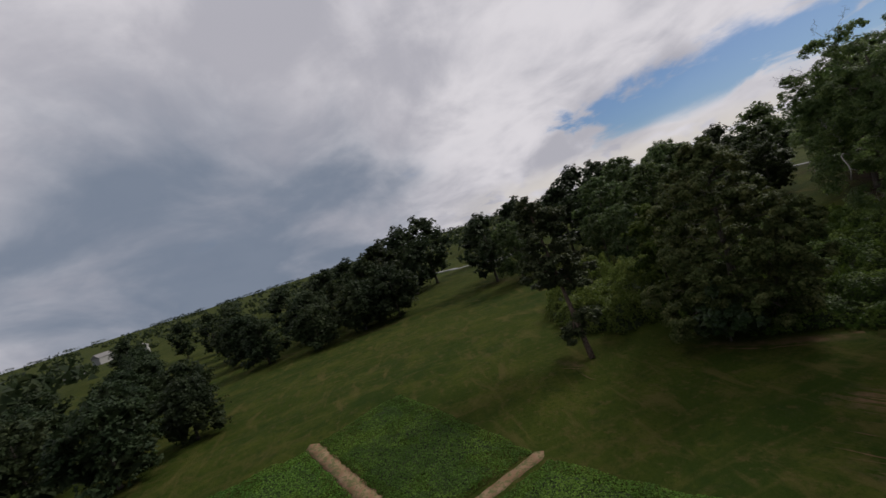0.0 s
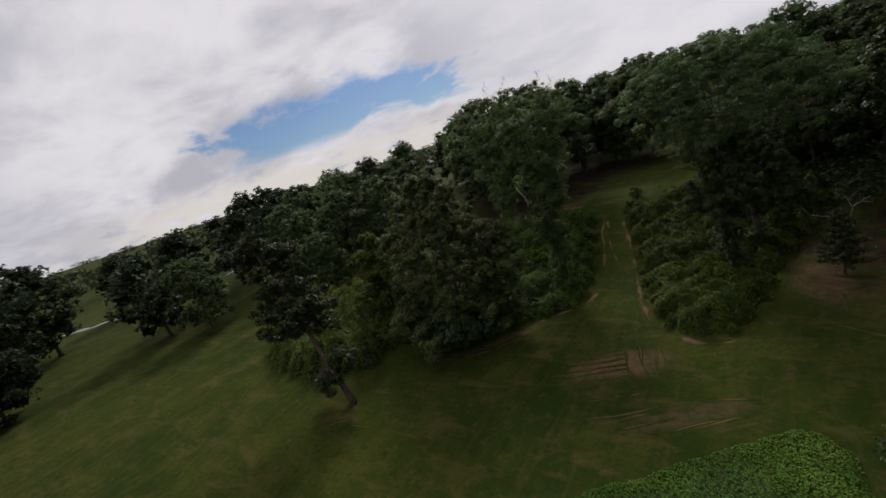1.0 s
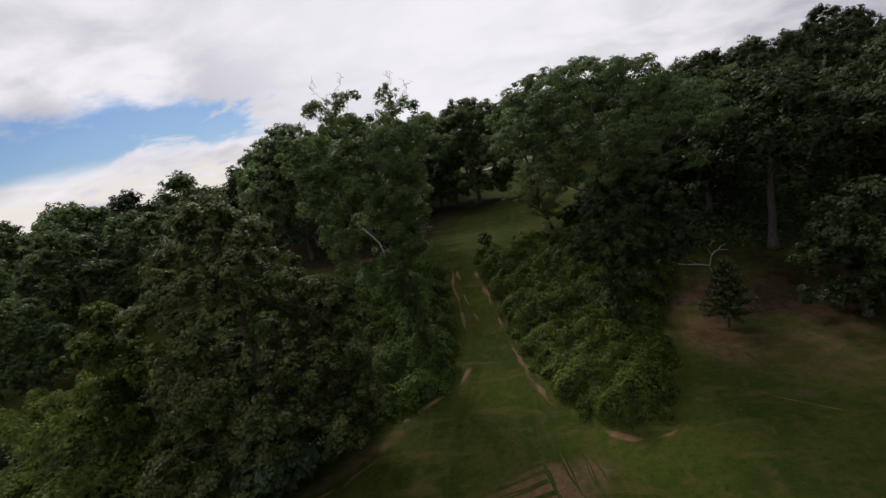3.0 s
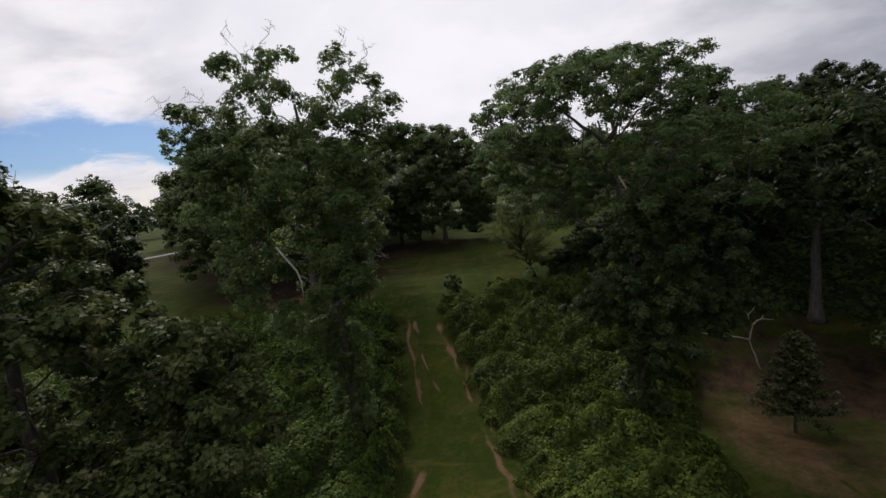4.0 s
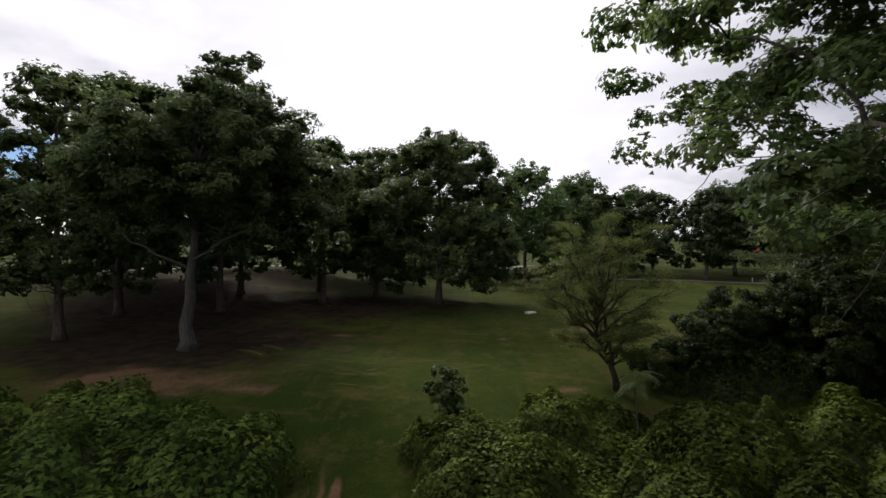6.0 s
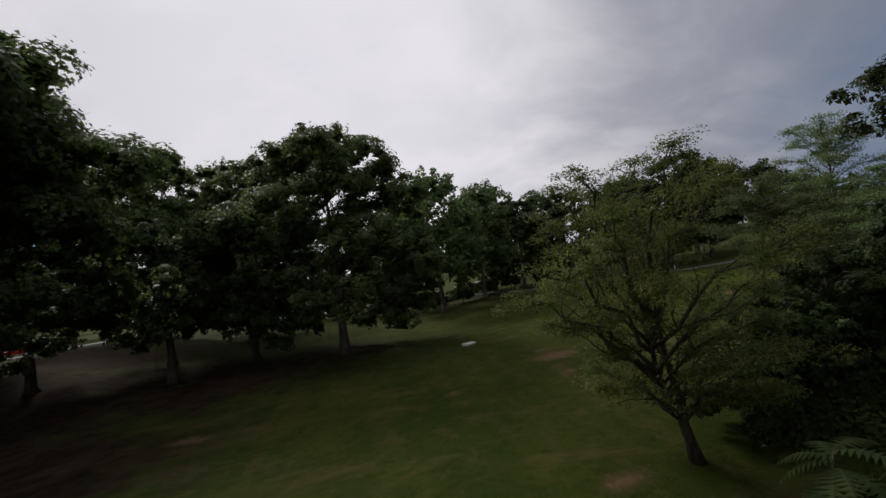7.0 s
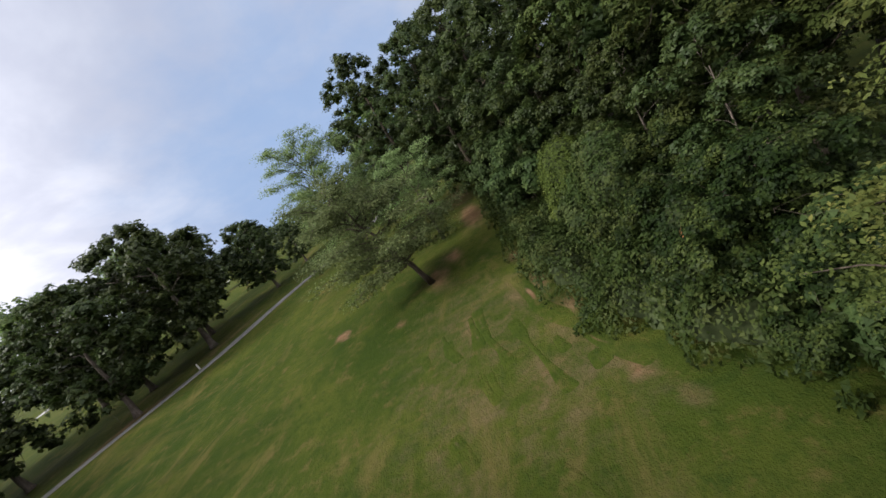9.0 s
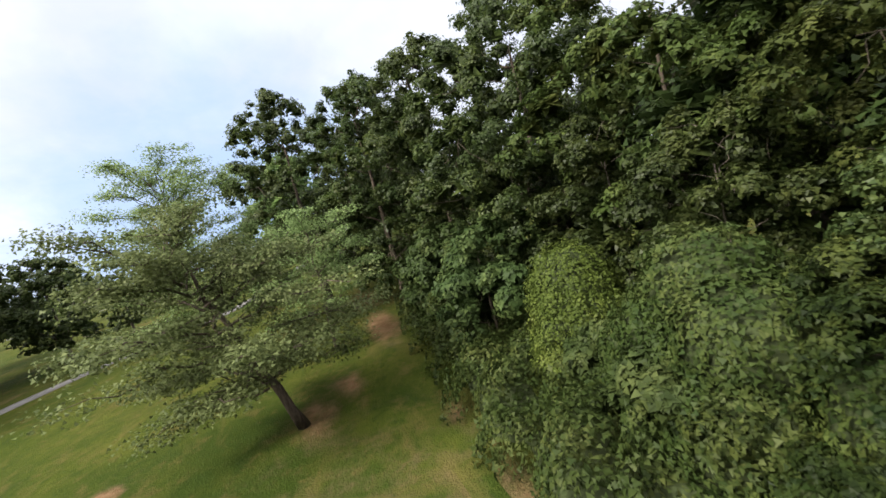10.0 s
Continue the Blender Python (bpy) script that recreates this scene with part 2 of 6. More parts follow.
GRASS = grass_material()
EARTH = earth_material()
CONCRETE = concrete_material("path_concrete", (0.085, 0.083, 0.078), (0.125, 0.122, 0.115))
ASPHALT = concrete_material("worn_asphalt", (0.16, 0.16, 0.155), (0.25, 0.245, 0.235))
BARK = bark_material("oak_bark", (0.055, 0.045, 0.036), (0.15, 0.125, 0.105))
PALE_BARK = bark_material("pale_grey_bark", (0.060, 0.053, 0.046), (0.132, 0.120, 0.107), (0.064, 0.064, 0.048))
DARK_BARK = bark_material("dark_bark", (0.030, 0.024, 0.018), (0.085, 0.068, 0.052))
PINE_BARK = bark_material("pine_bark", (0.07, 0.045, 0.032), (0.19, 0.135, 0.10))
DEAD_WOOD = bark_material("weathered_dead_wood", (0.165, 0.150, 0.131), (0.300, 0.277, 0.247), (0.120, 0.112, 0.090))
OAK_LEAF = leaf_material("oak_leaves", (0.048, 0.079, 0.028), (0.095, 0.140, 0.044), (0.176, 0.221, 0.073), 0.55)
IVY_LEAF = leaf_material("ivied_oak_leaves", (0.065, 0.102, 0.034), (0.130, 0.180, 0.054), (0.240, 0.284, 0.090), 0.58)
WOOD_LEAF = leaf_material("woodland_leaves", (0.047, 0.075, 0.024), (0.089, 0.127, 0.037), (0.166, 0.200, 0.059), 0.55)
OLIVE_LEAF = leaf_material("olive_leaves", (0.043, 0.067, 0.020), (0.106, 0.139, 0.043), (0.241, 0.253, 0.096), 0.36, patch=0.8, spec=0.07)
SHRUB_LEAF = leaf_material("olive_shrub_leaves", (0.032, 0.054, 0.017), (0.080, 0.112, 0.036), (0.182, 0.205, 0.083), 0.36, patch=0.8, spec=0.07)
GREYBROWN_LEAF = leaf_material("dusty_olive_leaves", (0.048, 0.060, 0.022), (0.086, 0.104, 0.038), (0.150, 0.168, 0.068), 0.36, spec=0.07)
MAGNOLIA_LEAF = leaf_material("magnolia_leaves", (0.032, 0.057, 0.020), (0.062, 0.100, 0.034), (0.105, 0.138, 0.050), 0.15, 0.38, 0.3)
VINE_LEAF = leaf_material("kudzu_leaves", (0.029, 0.051, 0.010), (0.078, 0.120, 0.022), (0.175, 0.224, 0.043), 0.36, spec=0.05, patch=0.5)
MOUND_LEAF = leaf_material("pale_vine_leaves", (0.043, 0.069, 0.015), (0.077, 0.111, 0.023), (0.123, 0.156, 0.038), 0.36, spec=0.07)
BRIGHT_LEAF = leaf_material("bright_vine_leaves", (0.068, 0.110, 0.021), (0.126, 0.178, 0.036), (0.210, 0.257, 0.063), 0.42, spec=0.07)
YELLOW_LEAF = leaf_material("yellow_green_leaves", (0.061, 0.084, 0.023), (0.110, 0.136, 0.035), (0.198, 0.193, 0.055), 0.55, spec=0.07)
GREY_LEAF = leaf_material("feathery_grey_green_leaves", (0.086, 0.126, 0.046), (0.149, 0.203, 0.076), (0.224, 0.283, 0.111), 0.4, spec=0.07)
ELM_LEAF = leaf_material("elm_leaves", (0.008, 0.014, 0.005), (0.019, 0.032, 0.007), (0.073, 0.090, 0.023), 0.36, patch=1.1, spec=0.07)
ASH_LEAF = leaf_material("ash_leaves", (0.025, 0.038, 0.010), (0.047, 0.066, 0.017), (0.090, 0.106, 0.031), 0.36, patch=0.5, spec=0.07)
# woodland leaves at about half value: shade on these trees put into the colour
SHADED_WOOD_LEAF = leaf_material("shaded_wood_leaves", (0.022, 0.037, 0.011), (0.045, 0.067, 0.019), (0.084, 0.107, 0.030), 0.44, patch=0.5)
PRIVET_LEAF = leaf_material("privet_leaves", (0.020, 0.034, 0.011), (0.039, 0.065, 0.020), (0.078, 0.105, 0.034), 0.33, patch=0.8, spec=0.07)
WEED_LEAF = leaf_material("roadside_weed_leaves", (0.019, 0.031, 0.009), (0.037, 0.053, 0.013), (0.068, 0.079, 0.024), 0.36, patch=0.8, spec=0.07)
PINE_LEAF = leaf_material("pine_needles", (0.030, 0.040, 0.017), (0.059, 0.071, 0.028), (0.098, 0.105, 0.039), 0.15, spec=0.07)
CROP_LEAF = leaf_material("crop_leaves", (0.046, 0.097, 0.014), (0.085, 0.165, 0.023), (0.168, 0.266, 0.036), 0.3, patch=0.12, spec=0.07)
FAR_LEAF = leaf_material("distant_leaves", (0.021, 0.033, 0.015), (0.037, 0.052, 0.021), (0.066, 0.080, 0.033), 0.3, patch=0.05, spec=0.07)
ORANGE_LEAF = leaf_material("withered_orange_leaves", (0.30, 0.12, 0.05), (0.42, 0.18, 0.08), (0.50, 0.26, 0.12))
# fill behind the leaves, its dark colour stands in for the shade between them
SHADE_FILL = plain_material("dark_shade_fill", (0.030, 0.040, 0.016), 0.95, 0.1, vary=0.5)


# ---------------------------------------------------------------- the lie of the land
def smooth(a, b, x):
    t = np.clip((x - a) / (b - a), 0.0, 1.0)
    return t * t * (3 - 2 * t)


def land(x, y):
    """Height of the ground: a low field, a bank and a higher lawn."""
    x, y = np.asarray(x, float), np.asarray(y, float)
    low = -3.2 + 2.4 * smooth(-12, -40, x)
    high = 2.4 + 0.055 * np.clip(x, 0, 90)
    z = low + (high - low) * smooth(44, 72, y)
    z = z + 2.3 * smooth(-14, -46, x) * smooth(76, 112, y)
    far = np.hypot(x + 20, y - 40)
    z = z + 9.0 * smooth(330, 900, far) + 14.0 * smooth(900, 2600, far)
    z = z + 0.14 * np.sin(x * 0.21 + 1.3) * np.sin(y * 0.17) + 0.07 * np.sin(x * 0.53 + y * 0.31)
    return z


def ground_at(x, y):
    return float(land(x, y))


# ---------------------------------------------------------------- mesh helpers
def mesh_from(name, verts, faces, material, smooth_shade=False):
    """A mesh from arrays; faces is an array of quads or triangles, or a list."""
    me = bpy.data.meshes.new(name)
    if isinstance(faces, np.ndarray):
        n, k = faces.shape
        me.vertices.add(len(verts))
        me.vertices.foreach_set("co", np.ascontiguousarray(verts, np.float32).ravel())
        me.loops.add(n * k)
        me.loops.foreach_set("vertex_index", np.ascontiguousarray(faces, np.int32).ravel())
        me.polygons.add(n)
        me.polygons.foreach_set("loop_start", np.arange(0, n * k, k, dtype=np.int32))
        me.update(calc_edges=True)
    else:
        me.from_pydata([tuple(v) for v in verts], [], faces)
    me.materials.append(material)
    if smooth_shade:
        me.polygons.foreach_set("use_smooth", np.ones(len(me.polygons), bool))
    me.update()
    return me


def part(name, me, parent=None, label=""):
    ob = new(name, me)
    ob.parent = parent
    if label:
        tagged(ob, label)
    return ob


def empty(name, m, label, category, group="", kind=""):
    ob = new(name)
    ob.empty_display_size = 0.3
    ob.matrix_world = m
    return tagged(ob, label, category, group, kind)


def tube(points, radii, sides=7, wob=0.0, rng=None):
    """A tapered, capped tube along a line of points."""
    points = np.asarray(points, float)
    radii = np.asarray(radii, float)
    tang = np.gradient(points, axis=0)
    tang /= np.linalg.norm(tang, axis=1)[:, None] + 1e-9
    ref = np.where(np.abs(tang[:, 2:3]) > 0.9, np.array([[1.0, 0, 0]]), np.array([[0, 0, 1.0]]))
    a = np.cross(tang, ref)
    a /= np.linalg.norm(a, axis=1)[:, None]
    for i in range(1, len(a)):
        a[i] -= tang[i] * (a[i] @ tang[i])
        b = a[i - 1] - tang[i] * (a[i - 1] @ tang[i])
        a[i] = b / (np.linalg.norm(b) + 1e-9)
    b = np.cross(tang, a)
    ang = np.linspace(0, 2 * np.pi, sides, endpoint=False)
    ring = np.cos(ang)[None, :, None] * a[:, None] + np.sin(ang)[None, :, None] * b[:, None]
    r = radii[:, None, None] * np.ones((1, sides, 1))
    if wob and rng is not None:
        r = r * (1 + wob * rng.standard_normal((len(points), sides, 1)))
    verts = (points[:, None] + ring * r).reshape(-1, 3)
    faces = []
    for i in range(len(points) - 1):
        for j in range(sides):
            k = (j + 1) % sides
            faces.append((i * sides + j, i * sides + k, (i + 1) * sides + k, (i + 1) * sides + j))
    faces.append(tuple(range(sides - 1, -1, -1)))
    faces.append(tuple((len(points) - 1) * sides + j for j in range(sides)))
    return verts, faces


def join(pieces):
    verts, faces, base = [], [], 0
    for v, f in pieces:
        verts.append(v)
        faces += [tuple(i + base for i in q) for q in f]
        base += len(v)
    return np.concatenate(verts), faces


def bend(a, b, rng, n=6, sag=0.0, wander=0.06):
    """A wandering line from a to b; sag lifts its middle."""
    a, b = np.asarray(a, float), np.asarray(b, float)
    s = np.linspace(0, 1, n)[:, None]
    d = np.linalg.norm(b - a)
    p = a + (b - a) * s
    p[:, 2:] += sag * d * np.sin(np.pi * s) * 0.5
    p[1:-1] += rng.standard_normal((n - 2, 3)) * d * wander * 0.5
    return p


def unit(v):
    return v / (np.linalg.norm(v, axis=1)[:, None] + 1e-9)


def leaf_mesh(name, pos, normal, size, material, rng, long=1.5, fold=0.25):
    """One small folded leaf (or spray of leaves) at every position."""
    n = len(pos)
    normal = unit(normal)
    t = unit(np.cross(normal, unit(rng.standard_normal((n, 3)))))
    w = np.cross(normal, t)
    s = (size * rng.uniform(0.6, 1.35, n))[:, None]
    t, w = t * s * long * 0.5, w * s * 0.5
    lift = normal * s * fold
    if size >= 0.065:
        # one three-cornered spray each
        verts = np.empty((n, 3, 3))
        verts[:, 0] = pos - t * 1.1 + w * rng.uniform(-0.4, 0.4, (n, 1))
        verts[:, 1] = pos + w * rng.uniform(1.0, 1.5, (n, 1)) + t * rng.uniform(0.2, 0.8, (n, 1)) + lift
        verts[:, 2] = pos - w * rng.uniform(1.0, 1.5, (n, 1)) + t * rng.uniform(0.2, 0.8, (n, 1)) - lift * 0.3
        return mesh_from(name, verts.reshape(-1, 3), np.arange(3 * n, dtype=np.int32).reshape(-1, 3), material)
    verts = np.empty((n, 4, 3))
    verts[:, 0] = pos - t
    verts[:, 1] = pos + w * rng.uniform(0.7, 1.2, (n, 1)) + lift + t * rng.uniform(-0.3, 0.2, (n, 1))
    verts[:, 2] = pos + t - lift * 0.3
    verts[:, 3] = pos - w * rng.uniform(0.7, 1.2, (n, 1)) + lift + t * rng.uniform(-0.3, 0.2, (n, 1))
    return mesh_from(name, verts.reshape(-1, 3), np.arange(4 * n, dtype=np.int32).reshape(-1, 4), material)


def core_mesh(name, centres, radii, flat, material, rng, each=9):
    """The packed inner leaf sprays of the tufts: crossed ragged triangles that the outer leaves hide."""
    n = len(centres) * each
    c, r = np.repeat(centres, each, 0), np.repeat(radii, each)[:, None]
    c = c + unit(rng.standard_normal((n, 3))) * r * 0.25
    a = unit(rng.standard_normal((n, 3)) * [1, 1, 0.6])
    b = unit(np.cross(a, unit(rng.standard_normal((n, 3)))))
    k = r * rng.uniform(0.75, 1.1, (n, 1))
    squash = np.array([1, 1, flat])
    verts = np.stack([c + a * k * squash, c + (-0.5 * a + 0.87 * b) * k * squash, c + (-0.5 * a - 0.87 * b) * k * squash], 1)
    return mesh_from(name, verts.reshape(-1, 3), np.arange(3 * n, dtype=np.int32).reshape(-1, 3), material)


def puff_leaves(lobes, count, rng, puffs=11, flat=0.8, small=(0.30, 0.52), fill=0.12):
    """Positions and normals of leaves on a crown: lobes of puffs of leaves."""
    lobes = np.asarray(lobes, float)
    centres, radii, out = [], [], []
    for x, y, z, r in lobes:
        d = unit(rng.standard_normal((puffs, 3)))
        d[:, 2] = np.where(d[:, 2] < -0.35, -d[:, 2], d[:, 2])
        c = np.array([x, y, z]) + d * r * rng.uniform(0.55, 0.85, (puffs, 1)) * np.array([1, 1, flat])
        centres.append(c)
        radii.append(r * rng.uniform(*small, puffs))
        out.append(d)
    centres, radii, out = np.concatenate(centres), np.concatenate(radii), np.concatenate(out)
    share = radii ** 2 / (radii ** 2).sum()
    pick = rng.choice(len(radii), count, p=share)
    # every puff is a bunch of small tufts
    tufts = 7
    aim = unit((rng.standard_normal((len(radii), tufts, 3)) + out[:, None] * 0.9 + np.array([0, 0, 0.45])).reshape(-1, 3))
    aim = aim[pick * tufts + rng.integers(0, tufts, count)]
    d = unit(rng.standard_normal((count, 3)) + aim * 0.7 + np.array([0, 0, 0.25]))
    reach = rng.uniform(0.55, 1.05, count)
    loose = rng.random(count) < 0.10
    reach = np.where(loose, reach * rng.uniform(1.1, 1.8, count), reach)
    squash = np.array([1, 1, flat])
    pos = centres[pick] + (aim * 0.66 + d * (0.42 * reach)[:, None]) * radii[pick][:, None] * squash
    inner = rng.random(count) < fill
    pos[inner] = (centres[pick] + (pos - centres[pick]) * 0.35)[inner]
    normal = d * 0.55 + aim * 0.55 + np.array([0, 0, 0.38]) + rng.standard_normal((count, 3)) * 0.27
    return pos, normal, centres, radii


def crown_lobes(rng, height, radius, base, count, top=1.0, belly=0.45, lobe=1.0):
    """Lobes spread over a rounded crown whose widest point lies at `belly` of its depth."""
    lobes = []
    depth = height - base
    for i in range(count):
        h = (i + 0.5) / count
        h = np.clip(h + rng.uniform(-0.06, 0.06), 0.03, 0.97)
        wide = math.sqrt(max(0.0, 1 - ((h - belly) / (1 - belly if h > belly else belly + 0.25)) ** 2))
        r = lobe * radius * rng.uniform(0.30, 0.42) * (0.75 + 0.25 * wide)
        a = i * 2.399963 + rng.uniform(-0.4, 0.4)
        q = max(0.0, radius * wide - r * 0.75) * math.sqrt(rng.uniform(0.22, 1.0))
        lobes.append((q * math.cos(a), q * math.sin(a), base + depth * h * top - r * 0.35 * h, r))
    return lobes


def boughs(lobes, stem, fork, stem_top, trunk_r, thin, rng, twigs):
    """Limbs that fork from the stem and from one another, thicker where they carry more."""
    heights = np.linspace(fork * 0.95, max(fork * 1.1, stem_top * 0.92), 10)
    place = [np.array([np.interp(h, stem[:, 2], stem[:, 0]), np.interp(h, stem[:, 2], stem[:, 1]), h]) for h in heights]
    cost, owner = [0.25 * (h - fork) for h in heights], [-1] * 10
    aim = [np.array([lx, ly, lz + lr * 0.2]) for lx, ly, lz, lr in lobes]
    order = sorted(range(len(aim)), key=lambda i: min(np.linalg.norm(aim[i] - p) for p in place[:10]))
    lines, mother, carried = [], [], []
    for i in order:
        P = np.array(place)
        d = np.linalg.norm(P - aim[i], axis=1)
        k = int(np.argmin(d + 0.42 * np.array(cost) + 1.4 * np.maximum(0, P[:, 2] - aim[i][2] + 0.35 * d)))
        line = bend(P[k], aim[i], rng, 6, 0.10, 0.10)
        mother.append(owner[k])
        for j in range(2, 6):
            place.append(line[j])
            cost.append(cost[k] + d[k] * j / 5)
            owner.append(len(lines))
        lines.append((line, i))
        carried.append(1.0)
    for n in range(len(lines) - 1, -1, -1):
        if mother[n] >= 0:
            carried[mother[n]] += carried[n]
    twig = thin * trunk_r * 0.24
    start = [min(trunk_r * 0.62, twig * c ** 0.55) for c in carried]
    out = []
    for n, (line, i) in enumerate(lines):
        end = max([twig * 0.4] + [start[m] * 0.8 for m in range(n + 1, len(lines)) if mother[m] == n])
        out.append(tube(line, np.linspace(start[n], min(end, start[n]), 6), 6, 0.04, rng))
        lx, ly, lz, lr = lobes[i]
        for _ in range(twigs):
            tip = np.array([lx, ly, lz]) + unit(rng.standard_normal((1, 3)) + [[0, 0, 0.3]])[0] * lr * 0.9
            out.append(tube(bend(line[4], tip, rng, 4, 0.0, 0.1), np.linspace(twig * 0.5, twig * 0.12, 4), 5))
    return out


def build_tree(name, label, category, spot, height, lobes, leaf, count, leaf_mat, bark, trunk_r, fork, rng_seed,
               lean=(0.0, 0.0), limbs=True, group="", flat=0.8, long=1.5, puffs=11, turn=0.0, roots=True, fill=0.12,
               small=(0.30, 0.52), joined=False, sides=9, thin=0.42, core=0.62):
    """A tree: trunk, limbs and crown under one empty at its foot."""
    rng = np.random.default_rng(rng_seed)
    x, y = spot
    top = empty(name, pose(x, y, ground_at(x, y) - 0.05, 0, 0, turn), label, category, group)
    n = 9
    s = np.linspace(0, 1, n)
    stem_top = min(height * 0.82, max(l[2] for l in lobes))
    pts = np.stack([lean[0] * s ** 1.9, lean[1] * s ** 1.9, s * stem_top], 1)
    pts[1:-1, :2] += rng.standard_normal((n - 2, 2)) * trunk_r * 0.18
    rad = trunk_r * (1 - 0.86 * s ** 0.9)
    if roots:
        rad[0] *= 1.55
        pts = np.insert(pts, 1, pts[0] + np.array([0, 0, trunk_r * 1.4]), 0)
        rad = np.insert(rad, 1, trunk_r * 1.08)
    pieces = [tube(pts, rad, sides, 0.05, rng)]
    limb_tubes = []
    if limbs:
        limb_tubes = boughs(lobes, pts, fork, stem_top, trunk_r, thin, rng, 0 if joined or leaf >= 0.3 else 2)
    if joined:
        part("trunk", mesh_from("trunk", *join(pieces + limb_tubes), bark, True), top)
    else:
        part("trunk", mesh_from("trunk", *pieces[0], bark, True), top)
        step = 1 if leaf >= 0.3 else 3
        for i in range(0, len(limb_tubes), step):
            part("limb", mesh_from("limb", *join(limb_tubes[i:i + step]), bark, True), top)
    pos, normal, centres, radii = puff_leaves(lobes, count, rng, puffs, flat, small, fill)
    keep = pos[:, 2] > 0.15
    if core and leaf > 0.1:
        if leaf >= 0.3:
            lobes = np.asarray(lobes, float)
            centres, radii = lobes[:, :3], lobes[:, 3] * 1.05
        low = centres[:, 2] > radii * core
        part("inner_foliage", core_mesh("inner_foliage", centres[low], radii[low] * core, flat, leaf_mat, rng), top)
    part("crown", leaf_mesh("crown", pos[keep], normal[keep], leaf, leaf_mat, rng, long), top)
    return top


# ---------------------------------------------------------------- ground
def ground_lines(fine_a, fine_b, step, far):
    inner = np.arange(fine_a, fine_b + step * 0.5, step)
    outer, d, x = [], step, 0.0
    while x < far:
        d *= 1.22
        x += d
        outer.append(x)
    outer = np.array(outer)
    return np.concatenate([(fine_a - outer)[::-1], inner, fine_b + outer])


# worn places of the lawn: x, y, half length, half width, turn, strength
WORN = [
    (20, 38, 11, 7, 20, 0.58), (26, 44, 9, 6, 0, 0.62), (13, 41.5, 3.6, 7, 10, 0.72), (15, 47.5, 4.5, 4.5, 10, 0.55), (-3.2, 26.3, 6.0, 2.8, 22, 0.78), (-8, 22, 9, 3.0, 26, 0.36),
    (3, 20.0, 7, 1.9, 27, 0.60), (-16.5, 30.5, 7, 1.3, 48, 0.68), (-21, 26, 3, 1.0, 60, 0.6), (-28, 68.7, 2.6, 1.6, 10, 0.95),
    (-27.5, 13, 3.2, 1.0, 20, 0.62), (-46, 17, 2.6, 1.2, 10, 0.5), (-52, 21, 6, 1.4, 30, 0.5), (-64, 50, 7, 4, 20, 0.60),
    (-25, 68.5, 9, 2.6, 6, 0.70), (-2.9, 80, 0.9, 0.5, 20, 0.95), (-15.5, 80.5, 4.2, 2.2, 30, 0.55),
    (-14, 76, 6, 2.0, -20, 0.50), (-22, 80, 5, 2.0, 30, 0.5), (4.6, 83.0, 2.2, 1.5, 15, 0.82), (3.6, 80, 2.0, 1.0, 40, 0.55),
    (18.5, 50, 6, 4, 10, 0.5),
    (24.9, 89.5, 1.1, 0.7, 30, 0.95), (22.1, 84.4, 0.9, 0.5, 30, 0.8), (-17.0, 81.4, 1.2, 0.9, 0, 0.85), (0.1, 68.4, 1.3, 0.8, 10, 0.75), (4.9, 85.5, 1.4, 0.7, 30, 0.7), (3.5, 78.5, 1.2, 0.6, 20, 0.7), (25.6, 81.8, 2.4, 1.2, 10, 0.72), (28, 80.6, 1.6, 0.8, 0, 0.85), (36, 78.9, 5.0, 1.3, 8, 0.80),
    (46, 80.5, 8.0, 2.2, 8, 0.60), (16, 76.2, 8.0, 1.1, 14, 0.55), (15, 79.5, 15, 6.5, 10, 0.48), (11, 76.6, 5, 1.6, 14, 0.55), (17.5, 79.6, 5, 1.5, 12, 0.55), (6, 77, 5, 3, 0, 0.42), (10.5, 74.1, 4.5, 0.45, 22, 0.66),
    (17, 75.3, 4.5, 0.4, 12, 0.66), (22, 76.2, 3.5, 0.4, 10, 0.6),
    (-10, 101, 7, 3.0, 0, 0.38), (15, 133, 13, 4.0, -40, 0.62), (33, 119, 7, 2.6, -42, 0.66),
    (45, 112.5, 7, 2.4, -30, 0.62), (-95, -11, 4, 16, -5, 0.60), (-99, -32, 8, 7, 0, 0.55), (-100, 29, 12, 6, 20, 0.55),
    (3, 66, 2.2, 1.2, 0, 0.6), (-8, 66, 2.0, 0.8, 60, 0.4),
]
# leaf litter under the oaks, spread wider and stronger to carry the crowns' shade too
LITTER_SHADE = [(-30, 78, 14, 10, 0, 0.85), (-38, 94, 18, 13, 0, 0.9), (-22, 98, 13, 11, 0, 0.8), (-50, 112, 26, 13, 12, 0.85), (-11, 101, 9, 7, 0, 0.6), (-50, 130, 20, 12, 10, 0.7), (-70, 120, 16, 12, 0, 0.7), (20, 52, 9, 5, 0, 0.5), (17, 43, 7, 6, 0, 0.4), (15.5, 48.5, 5, 4.5, 0, 0.72), (24, 46.5, 9, 5.5, 0, 0.8)]
